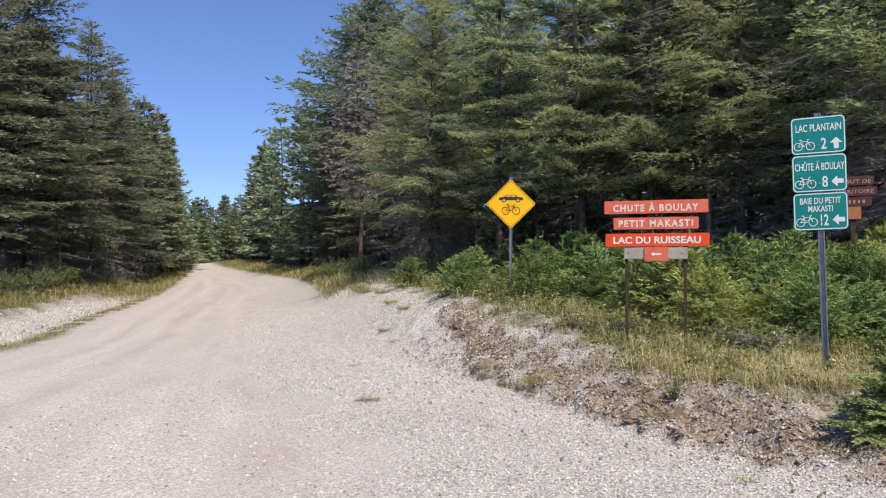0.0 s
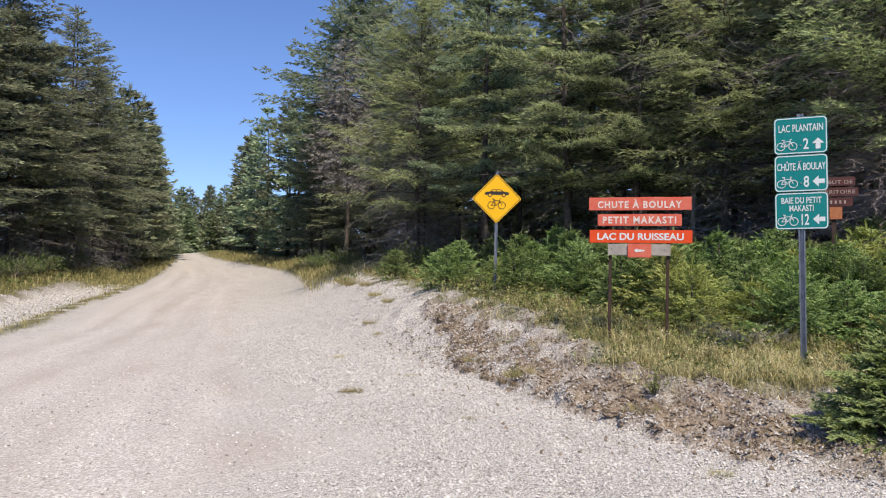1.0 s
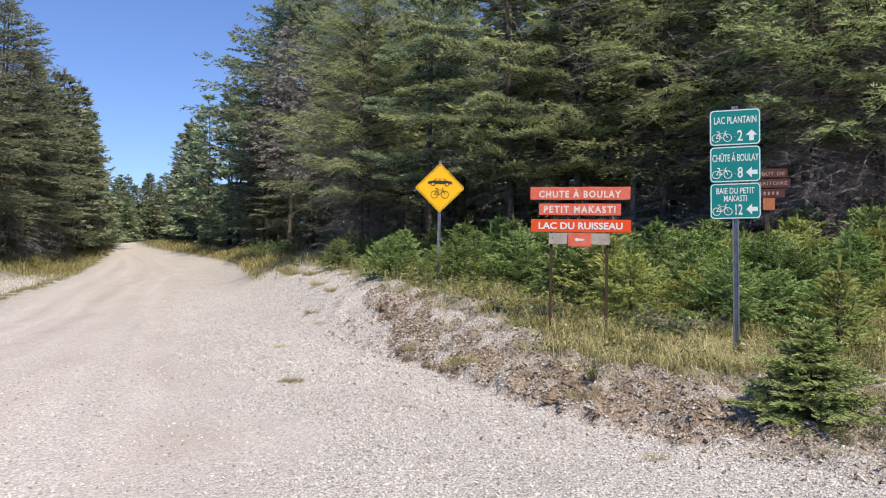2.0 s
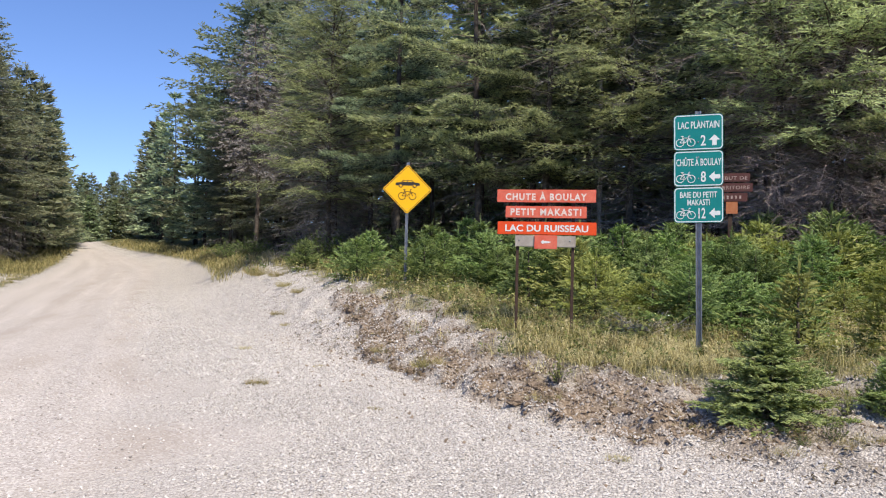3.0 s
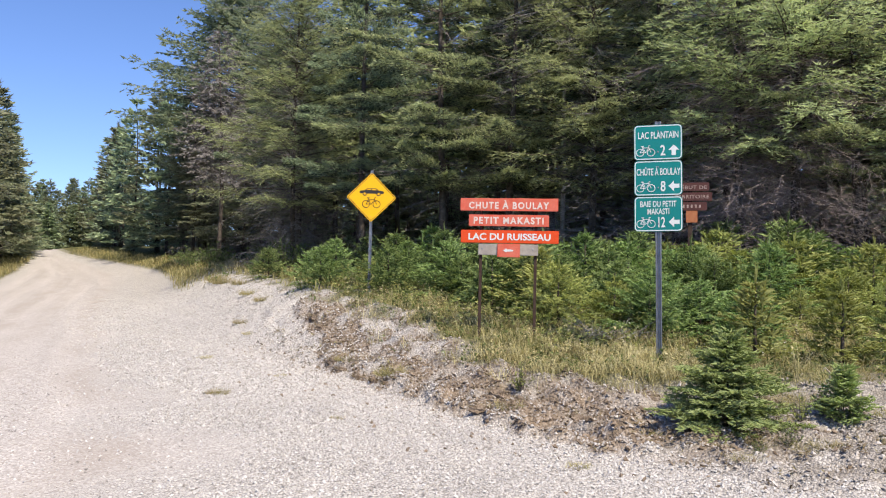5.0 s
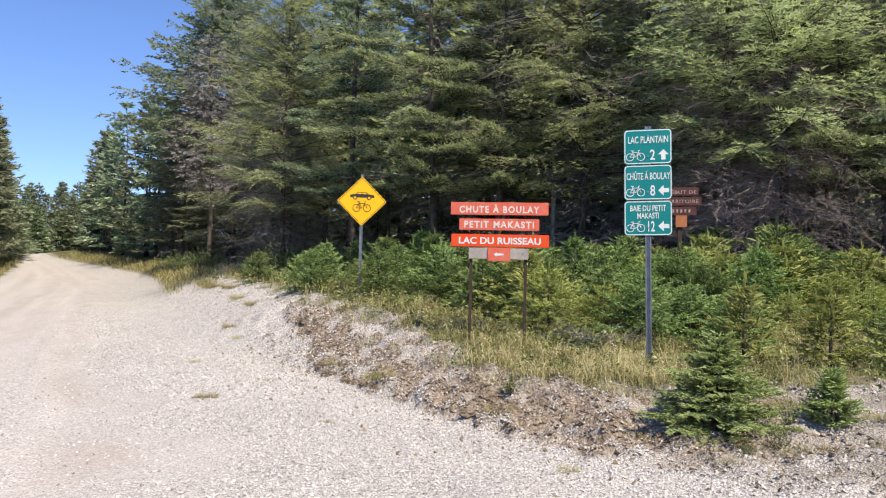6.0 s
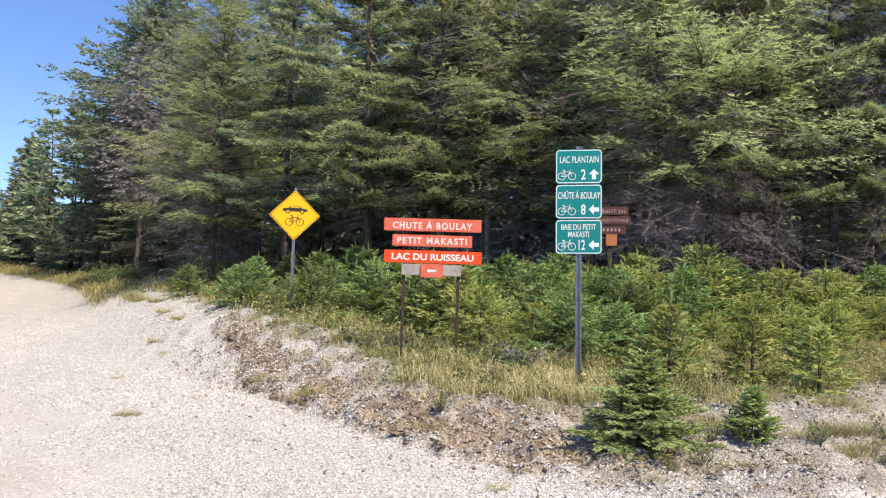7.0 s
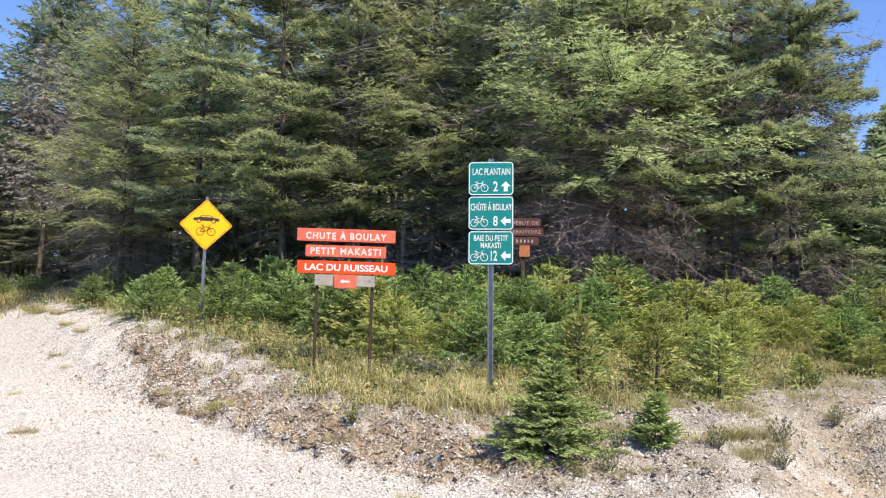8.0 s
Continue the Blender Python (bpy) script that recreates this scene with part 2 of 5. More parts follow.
# ---- building helpers ----
class Soup:
    """Collects loose triangles and quads with a tint, and makes one mesh of them."""

    def __init__(self):
        self.v, self.f, self.t, self.n = [], [], [], 0

    def add(self, verts, faces, tint=None):
        """verts (n, k, 3): n alike pieces of k corners; faces: corner lists of one piece."""
        verts = np.asarray(verts, float)
        n, k = verts.shape[:2]
        if n == 0:
            return
        tint = np.full((n, k), 0.5) if tint is None else np.broadcast_to(np.asarray(tint, float).reshape(n, -1), (n, k))
        for face in faces:
            self.f.append(np.arange(n)[:, None] * k + np.array(face)[None, :] + self.n)
        self.v.append(verts.reshape(-1, 3)), self.t.append(tint.reshape(-1))
        self.n += n * k

    def mesh(self, name, material, smooth=False):
        me = bpy.data.meshes.new(name)
        v = np.concatenate(self.v) if self.v else np.zeros((0, 3))
        sizes = np.concatenate([np.full(len(f), f.shape[1]) for f in self.f])
        loops = np.concatenate([f.ravel() for f in self.f])
        me.vertices.add(len(v)), me.loops.add(len(loops)), me.polygons.add(len(sizes))
        me.vertices.foreach_set("co", v.ravel())
        me.loops.foreach_set("vertex_index", loops.astype(np.int32))
        me.polygons.foreach_set("loop_start", (np.cumsum(sizes) - sizes).astype(np.int32))
        me.polygons.foreach_set("use_smooth", np.full(len(sizes), smooth))
        me.attributes.new("tint", "FLOAT", "POINT").data.foreach_set("value", np.concatenate(self.t).astype(np.float32))
        me.materials.append(material)
        me.update()
        me.validate()
        return me

    def tube(self, points, radii, sides=6, tint=0.5, cap=True):
        p, r = np.asarray(points, float), np.asarray(radii, float)
        d = np.gradient(p, axis=0)
        d /= np.linalg.norm(d, axis=1)[:, None] + 1e-9
        ref = np.array((0.3, 0.9, 0.2)) if abs(d[0, 2]) > 0.7 else np.array((0, 0, 1.0))
        a = np.cross(d, ref)
        a /= np.linalg.norm(a, axis=1)[:, None] + 1e-9
        b = np.cross(d, a)
        w = np.arange(sides) * 2 * np.pi / sides
        ring = p[:, None] + r[:, None, None] * (np.cos(w)[None, :, None] * a[:, None] + np.sin(w)[None, :, None] * b[:, None])
        faces = [(i * sides + j, i * sides + (j + 1) % sides, (i + 1) * sides + (j + 1) % sides, (i + 1) * sides + j)
                 for i in range(len(p) - 1) for j in range(sides)]
        if cap:
            faces += [tuple(range(sides))[::-1], tuple((len(p) - 1) * sides + j for j in range(sides))]
        self.add(ring.reshape(1, -1, 3), faces, [[tint]])


def unit(a):
    return a / (np.linalg.norm(a, axis=-1, keepdims=True) + 1e-9)


def sprays(soup, base, way, up, length, width, tint):
    """Needle sprays: a pointed shoot with two shorter ones splayed off it."""
    side = unit(np.cross(way, up))
    L, W = length[:, None], width[:, None] * 0.5
    low = base - up * W * 0.4
    fork = base + way * L * 0.16
    v = np.stack([low - side * W, low + side * W, base + way * L,
                  fork + way * W, fork - way * W, base + way * L * 0.72 + side * L * 0.40 - up * W,
                  fork - way * W * 0.6, fork + way * W * 1.4, base + way * L * 0.66 - side * L * 0.38 - up * W], 1)
    t = np.stack([tint - 0.1, tint - 0.1, tint + 0.14, tint - 0.05, tint - 0.05, tint + 0.06, tint - 0.05, tint - 0.05, tint + 0.06], 1)
    soup.add(v, [(0, 1, 2), (3, 4, 5), (6, 7, 8)], t)


def slivers(soup, base, tip, radius, tint=None):
    """Thin three-sided twigs that end in a point."""
    way = unit(tip - base)
    a = unit(np.cross(way, np.array((0.31, 0.2, 0.93))))
    b = np.cross(way, a)
    r = radius[:, None]
    v = np.stack([base + a * r, base - a * r * 0.5 + b * r * 0.87, base - a * r * 0.5 - b * r * 0.87, tip], 1)
    soup.add(v, [(0, 1, 3), (1, 2, 3), (2, 0, 3)], tint)


def part(name, mesh, parent, label="", at=None):
    """Links a mesh as ONE object under a thing or a part."""
    ob = new(name, mesh)
    ob.parent = parent
    if at is not None:
        ob.matrix_basis = at
    return tagged(ob, label)


def thing(name, m, label, category, group="", kind=""):
    ob = new(name)
    ob.empty_display_size = 0.2
    ob.matrix_basis = m
    return tagged(ob, label, category, group, kind)


def from_bm(name, bm, material, smooth=False):
    me = bpy.data.meshes.new(name)
    for f in bm.faces:
        f.smooth = smooth
    bm.to_mesh(me)
    bm.free()
    me.materials.append(material)
    return me


def board(name, w, d, h, material, bevel=0.004, x=0.0, y=0.0, z=0.0, rough=0.0):
    """A bevelled plank or plate whose middle is at x, y, z; rough: metres by which its edges wander."""
    bm = bmesh.new()
    bmesh.ops.create_cube(bm, size=1, matrix=Matrix.Translation((x, y, z)) @ Matrix.Diagonal((w, d, h, 1)))
    if rough:
        bmesh.ops.subdivide_edges(bm, edges=[e for e in bm.edges if abs((e.verts[0].co - e.verts[1].co)[0]) > w * 0.5], cuts=7)
        for v in bm.verts:
            v.co.z += noise.noise(v.co * 3.1 + Vector((z, x, 0))) * rough
    bmesh.ops.bevel(bm, geom=[e for e in bm.edges if e.calc_face_angle(0) > 0.5], offset=bevel, segments=2, affect="EDGES")
    return from_bm(name, bm, material)


def plate(name, outline, d, material, y=0.0):
    """A flat plate of that outline (x, z) and thickness d; its front lies at y."""
    bm = bmesh.new()
    face = bm.faces.new([bm.verts.new((px, y, pz)) for px, pz in outline])
    got = bmesh.ops.extrude_face_region(bm, geom=[face])
    for v in got["geom"]:
        if isinstance(v, bmesh.types.BMVert):
            v.co.y += d
    bmesh.ops.recalc_face_normals(bm, faces=bm.faces)
    return from_bm(name, bm, material)


def split_words(me, gap):
    """The words of one line of lettering as meshes of their own."""
    spans = sorted((min(me.vertices[v].co.x for v in p.vertices), max(me.vertices[v].co.x for v in p.vertices), p.index) for p in me.polygons)
    groups, reach = [[]], spans[0][1]
    for a, b, i in spans:
        if a - reach > gap:
            groups.append([])
        groups[-1].append(i)
        reach = max(reach, b)
    out = []
    for g in groups:
        faces = [tuple(me.polygons[i].vertices) for i in g]
        used = sorted({v for f in faces for v in f})
        back = {v: k for k, v in enumerate(used)}
        m = bpy.data.meshes.new(me.name)
        m.from_pydata([me.vertices[v].co[:] for v in used], [], [tuple(back[v] for v in f) for f in faces])
        m.materials.append(me.materials[0])
        out.append(m)
    return out


def rounded(w, h, r, steps=5, cx=0.0, cz=0.0, turn=0.0):
    pts = []
    for k, (sx, sz) in enumerate(((1, 1), (-1, 1), (-1, -1), (1, -1))):
        for i in range(steps + 1):
            a = radians(90 * k + 90 * i / steps)
            pts.append((sx * (w / 2 - r) + r * math.cos(a), sz * (h / 2 - r) + r * math.sin(a)))
    c, s = math.cos(turn), math.sin(turn)
    return [(cx + c * px - s * pz, cz + s * px + c * pz) for px, pz in pts]


def ring_plate(name, outer, inner, d, material, y=0.0):
    """A flat border between two outlines with the same number of points."""
    n = len(outer)
    bm = bmesh.new()
    rows = [[bm.verts.new((px, yy, pz)) for px, pz in line] for line, yy in ((outer, y), (inner, y), (inner, y + d), (outer, y + d))]
    for k in range(4):
        for i in range(n):
            bm.faces.new((rows[k][i], rows[k][(i + 1) % n], rows[(k + 1) % 4][(i + 1) % n], rows[(k + 1) % 4][i]))
    bmesh.ops.recalc_face_normals(bm, faces=bm.faces)
    return from_bm(name, bm, material)


def words(name, text, size, material, x, y, z, width=None, bold=0.0, wide=1.0):
    """Raised lettering in the built-in font, centred on x, z; width: stretched to that width."""
    cu = bpy.data.curves.new(name, "FONT")
    cu.body, cu.size, cu.align_x, cu.align_y, cu.extrude, cu.offset, cu.space_character = text, size, "CENTER", "CENTER", 0.0012, bold, wide
    cu.resolution_u = 4
    ob = new(name, cu)
    bpy.context.view_layer.update()
    me = bpy.data.meshes.new_from_object(ob.evaluated_get(bpy.context.evaluated_depsgraph_get()))
    bpy.data.objects.remove(ob)
    co = np.zeros(len(me.vertices) * 3)
    me.vertices.foreach_get("co", co)
    co = co.reshape(-1, 3)
    k = width / np.ptp(co[:, 0]) if width else 1.0
    mid, low = (co[:, 0].max() + co[:, 0].min()) / 2, (co[:, 1].max() + co[:, 1].min()) / 2
    co = np.stack([(co[:, 0] - mid) * k + x, -co[:, 2] + y, co[:, 1] - low + z], 1)
    me.vertices.foreach_set("co", co.ravel())
    me.materials.clear()
    me.materials.append(material)
    me.update()
    return me


# ---- the lie of the land ----
def smooth(a, b, x):
    k = np.clip((x - a) / (b - a), 0, 1)
    return k * k * (3 - 2 * k)


FOOT = np.array([(-44, 150), (-26.0, 92.5), (-23.5, 85.5), (-17.3, 71.8), (-14.0, 65.4), (-9.2, 53.2), (-6.9, 42.9), (-4.6, 30), (-3.1, 22), (-1.5, 17), (-0.3, 14), (0.55, 11.8),
                 (1.3, 9.6), (1.9, 8.2), (2.6, 7.0), (3.4, 6.0), (4.6, 4.8), (6.0, 3.0), (8.0, -4.0), (10.0, -60.0)])
LEFT = np.array([(-47, 150), (-27.4, 92.5), (-25.5, 85.2), (-22.1, 72.4), (-19.8, 63.5), (-17.2, 53.2), (-14.6, 42.1), (-12.5, 32.2), (-11.3, 26.4), (-9.75, 21), (-9.4, 18.4), (-9.2, 10), (-10, -60)])
RUTS = np.array([(0.20, 0.6), (0.38, 0.75), (0.50, 0.5), (0.66, 0.8)])


def beside(line, x, y):
    """Distance from a line that runs towards the camera; positive on its right as seen from there."""
    best = np.full(np.shape(x), 1e9)
    sign = np.ones(np.shape(x))
    for (ax, ay), (bx, by) in zip(line[:-1], line[1:]):
        dx, dy = bx - ax, by - ay
        k = np.clip(((x - ax) * dx + (y - ay) * dy) / (dx * dx + dy * dy), 0, 1)
        d = np.hypot(x - ax - k * dx, y - ay - k * dy)
        near = d < best
        best = np.where(near, d, best)
        sign = np.where(near, np.where((x - ax) * dy - (y - ay) * dx < 0, 1.0, -1.0), sign)
    return best * sign


def waves(x, y, size, seed):
    """Smooth random waves between about -1 and 1."""
    r = np.random.RandomState(seed)
    out = np.zeros(np.shape(x))
    for _ in range(9):
        a, k, ph = r.rand() * 6.283, (0.6 + 1.2 * r.rand()) / size * 6.283, r.rand() * 6.283
        out = out + np.sin((x * np.cos(a) + y * np.sin(a)) * k + ph)
    return out / 4.0


def gully(x, y):
    """A washed-out cut through the bank."""
    ux, uy = 0.62, 0.785
    along, off = (x - 6.6) * ux + (y - 5.6) * uy, (x - 6.6) * uy - (y - 5.6) * ux
    return np.exp(-((off - 0.1 * np.sin(along * 1.7)) / 0.75) ** 2) * (1 - smooth(1.5, 3.6, along))


def bank_top(y):
    return np.interp(y, (6, 7, 9.5, 10.5, 11.3, 13.6, 17, 22, 32, 45, 60, 90), (0.42, 0.42, 0.40, 0.46, 0.58, 0.80, 1.05, 1.15, 1.15, 0.95, 0.7, 0.4))


def bank_width(y):
    return 1.5 + 1.5 * smooth(10, 7.3, y) + 0.6 * smooth(11, 15, y) + 0.7 * smooth(15, 20, y)


def cut_line(x, y):
    """How far up the bank its broken edge runs."""
    return 0.15 + 0.85 * smooth(12.2, 15.8, y) + 0.10 * waves(x, y, 1.7, 8) + 0.06 * waves(x, y, 0.4, 34)


def land(x, y):
    x, y = np.asarray(x, float), np.asarray(y, float)
    far = np.clip(y - 15, 0, 78)
    z = 0.00035 * far * far - 0.012 * np.clip(y - 96, 0, 400)
    right, left = beside(FOOT, x, y), -beside(LEFT, x, y)
    wide = bank_width(y)
    bank = smooth(-0.05 - 0.4 * smooth(14, 19, y), 1, right / wide) * bank_top(y) + 0.02 * np.clip(right - 2, 0, 25)
    lumps = (waves(x, y, 0.5, 3) * 0.045 + waves(x, y, 1.4, 4) * 0.05) * smooth(-0.1, 0.7, right) * smooth(14, 3, right) * (0.25 + 0.75 * smooth(20, 14, y))
    lumps = lumps + waves(x, y, 0.32, 30) * 0.028 * smooth(-0.2, 0.3, right) * smooth(3.2, 2.0, right) * smooth(24, 15, y)
    off = right - cut_line(x, y)
    lip = 0.13 * smooth(-0.02, 0.07, off) * smooth(0.75, 0.15, off) * smooth(-0.5, 0.4, waves(x, y, 0.9, 9)) * smooth(6.4, 7.4, y) * smooth(18.5, 16, y)
    z = z + bank + lumps + lip - 0.62 * gully(x, y) * smooth(0, 1, right)
    verge = 0.05 * np.exp(-((left - 0.35) / 0.35) ** 2) + 0.30 * smooth(2.6, 3.4, left + 0.35 * waves(x, y, 2.3, 5)) + 0.95 * smooth(3.2, 8.5, left) + 0.02 * np.clip(left - 8, 0, 30)
    z = z + verge * smooth(0, 0.1, left)
    z = z + 6.0 * smooth(13, 42, right) * smooth(108, 92, y) + 5.0 * smooth(18, 50, left) * smooth(95, 70, y) + 3.0 * smooth(150, 260, y)
    inside = smooth(0.1, 0.8, -right) * smooth(0.1, 0.8, -left)
    return z + inside * (0.002 + 0.010 * smooth(16, 8, y)) * (waves(x, y, 2.6, 6) + 0.5 * waves(x, y, 0.7, 7))


def masks(x, y):
    right, left = beside(FOOT, x, y), -beside(LEFT, x, y)
    width = -right - left
    across = -left / np.maximum(width, 0.1)
    wob = waves(x, y, 3.0, 11) * 0.05
    packed = smooth(0.02, 0.1, across) * (1 - smooth(0.62, 0.80, across + wob)) * smooth(0, 0.3, -left)
    ruts = sum(k * np.exp(-((across + wob * 0.35 - c) / 0.035) ** 2) for c, k in RUTS) * packed * (0.6 + 0.4 * waves(x, y, 4, 12))
    plateau = right - 0.8 * bank_width(y) + 0.25 - 0.35 * waves(x, y, 1.1, 13)
    bare = smooth(8.3, 6.9, y - 0.32 * np.clip(x - 3.3, -2, 7)) * smooth(3.0, 3.8, x)
    turf_r = smooth(-0.1, 0.7, plateau) * (1 - 0.9 * bare)
    turf_l = np.maximum(smooth(3.0, 3.6, left + 0.4 * waves(x, y, 1.5, 14)), 0.85 * smooth(0.0, 0.3, left + 0.15 * waves(x, y, 1.9, 17)) * smooth(1.05, 0.6, left + 0.35 * waves(x, y, 1.2, 15)) * smooth(-0.9, -0.2, waves(x, y, 2.4, 18)))
    turf_l = np.maximum(turf_l, smooth(37, 46, y) * smooth(0.05, 0.4, left))
    turf_far = smooth(31, 44, y) * smooth(0.15, 0.7, right)
    turf = np.clip(np.maximum(np.maximum(turf_r, turf_far) * smooth(-0.1, 0.1, right), turf_l * smooth(0, 0.1, left)), 0, 1)
    off = right - cut_line(x, y)
    soil = smooth(-0.06, 0.03, off) * smooth(1.0, 0.45, off - 0.5 * smooth(10.5, 8.5, y) + 0.25 * waves(x, y, 0.7, 31)) * smooth(-0.9, 0.0, waves(x, y, 0.8, 16)) * smooth(6.2, 7.2, y) * smooth(17.5, 15.5, y)
    soil = np.maximum(soil, 0.8 * smooth(-0.25, 0.05, plateau) * smooth(0.35, 0.05, plateau) * smooth(26, 20, y) * smooth(-0.5, 0.4, waves(x, y, 0.6, 32)) * smooth(7, 8, y))
    soil = np.maximum(soil, 0.9 * np.exp(-((x - 9.2) / 1.3) ** 2 - ((y - 8.3) / 1.3) ** 2) * smooth(-0.5, 0.3, waves(x, y, 0.9, 35)))
    sand = np.clip(gully(x, y) * 0.8 * smooth(0.2, 0.8, right) * smooth(-0.9, 0.1, waves(x, y, 0.9, 19)), 0, 1)
    litter = np.maximum(np.maximum(smooth(8.5, 11.5, right - 1.5 * smooth(16, 12, y)), smooth(7.5, 10, left)), smooth(96, 104, y))
    dust = smooth(0.0, 0.5, right) * smooth(14, 9.5, y) * smooth(-1.2, 0.0, waves(x, y, 1.0, 33)) + smooth(2.6, 3.2, left)
    return dict(lane=np.clip(across, -0.5, 1.5), litter=litter, dust=np.clip(dust, 0, 1), packed=packed, ruts=np.clip(ruts, 0, 0.7), turf=turf, soil=np.clip(soil, 0, 1), sand=sand)


def graded(*stops):
    """Coordinates with the spacing that each stretch asks for."""
    out = [stops[0][0]]
    for (a, step), (b, _) in zip(stops[:-1], stops[1:]):
        n = max(1, int(round((b - a) / step)))
        out += list(a + (b - a) * np.arange(1, n + 1) / n)
    return np.array(out)


def build_ground():
    xs = graded((-1500, 250), (-250, 40), (-90, 6), (-36, 0.9), (-18, 0.28), (-3, 0.13), (-1, 0.075), (4.5, 0.11), (8.5, 0.4), (22, 2.5), (60, 30), (250, 250), (1500, 1))
    ys = graded((-1500, 300), (-200, 40), (-40, 5), (0, 0.5), (4, 0.11), (6.5, 0.075), (13, 0.11), (17, 0.2), (40, 0.7), (100, 6), (220, 60), (1600, 1))
    X, Y = np.meshgrid(xs, ys)
    Z = land(X, Y)
    V = np.stack([X, Y, Z], 2).reshape(-1, 3)
    nx = len(xs)
    i = (np.arange(len(ys) - 1)[:, None] * nx + np.arange(nx - 1)[None]).ravel()
    quads = np.stack([i, i + 1, i + nx + 1, i + nx], 1)
    mid = V[quads].mean(1)
    is_road = (beside(FOOT, mid[:, 0], mid[:, 1]) < 0) & (beside(LEFT, mid[:, 0], mid[:, 1]) > 0) & (mid[:, 1] > -145) & (mid[:, 1] < 108)
    m = masks(V[:, 0], V[:, 1])
    for name, keep, material, label, category in (
            ("ground", ~is_road, GRAVEL_GROUND, "rough ground of gravel, brown soil and dry turf", "ground"),
            ("road", is_road, GRAVEL_ROAD, "pale limestone gravel road with tan wheel tracks", "road")):
        q = quads[keep]
        used, back = np.unique(q, return_inverse=True)
        me = bpy.data.meshes.new(name)
        me.from_pydata(V[used].tolist(), [], back.reshape(-1, 4).tolist())
        for key, values in m.items():
            me.attributes.new(key, "FLOAT", "POINT").data.foreach_set("value", values[used].astype(np.float32))
        me.polygons.foreach_set("use_smooth", np.full(len(me.polygons), True))
        me.materials.append(material)
        tagged(new(name, me), label, category, kind="structure")


def height(x, y):
    return float(land(np.array(x), np.array(y)))


build_ground()


# ---- road signs ----
def bike_symbol(name, w, material, cx, cz, y, thick):
    """A bicycle seen from the side, w wide, drawn with flat strokes."""
    s = Soup()
    k = w / 1.72

    def stroke(*pts, r=thick):
        s.tube([(cx + px * k, y, cz + pz * k) for px, pz in pts], [r] * len(pts), 6)

    for wx in (-0.5, 0.5):
        a = np.linspace(0, 2 * np.pi, 25)
        stroke(*[(wx + 0.34 * math.cos(q), -0.18 + 0.34 * math.sin(q)) for q in a])
    stroke((-0.5, -0.18), (-0.24, 0.26), (0.3, 0.26), (0.5, -0.18))
    stroke((-0.24, 0.26), (0.0, -0.18), (0.3, 0.26))
    stroke((-0.5, -0.18), (0.0, -0.18))
    stroke((-0.24, 0.26), (-0.3, 0.4)), stroke((-0.42, 0.41), (-0.18, 0.41), r=thick * 1.3)
    stroke((0.3, 0.26), (0.27, 0.42), (0.42, 0.46))
    return s.mesh(name, material)


def arrow_outline(cx, cz, size, turn):
    pts = [(0, 0.5), (0.5, 0.0), (0.2, 0.0), (0.2, -0.5), (-0.2, -0.5), (-0.2, 0.0), (-0.5, 0.0)]
    c, s = math.cos(turn), math.sin(turn)
    return [(cx + size * (c * a - s * b), cz + size * (s * a + c * b)) for a, b in pts]


def u_post(name, top, foot, w, d):
    """A galvanised U-channel post with flanges, open to the front."""
    t = 0.005
    half = [(w * 0.5, 0), (w * 0.5, t), (w * 0.3 + t * 0.8, t), (w * 0.2 + t * 0.8, d)]
    inner = [(w * 0.2, d - t), (w * 0.3, 0)]
    pts = half + [(-px, py) for px, py in half[::-1]] + [(-px, py) for px, py in inner[::-1]] + inner
    bm = bmesh.new()
    face = bm.faces.new([bm.verts.new((px, py, foot)) for px, py in pts])
    got = bmesh.ops.extrude_face_region(bm, geom=[face])
    for v in got["geom"]:
        if isinstance(v, bmesh.types.BMVert):
            v.co.z = top
    bmesh.ops.recalc_face_normals(bm, faces=bm.faces)
    return from_bm(name, bm, GALVANISED)


def bolt(x, y, z, r=0.009):
    s = Soup()
    s.tube([(x, y + 0.004, z), (x, y - 0.003, z), (x, y - 0.006, z)], [r, r, r * 0.6], 8)
    return s.mesh("bolt", GALVANISED)


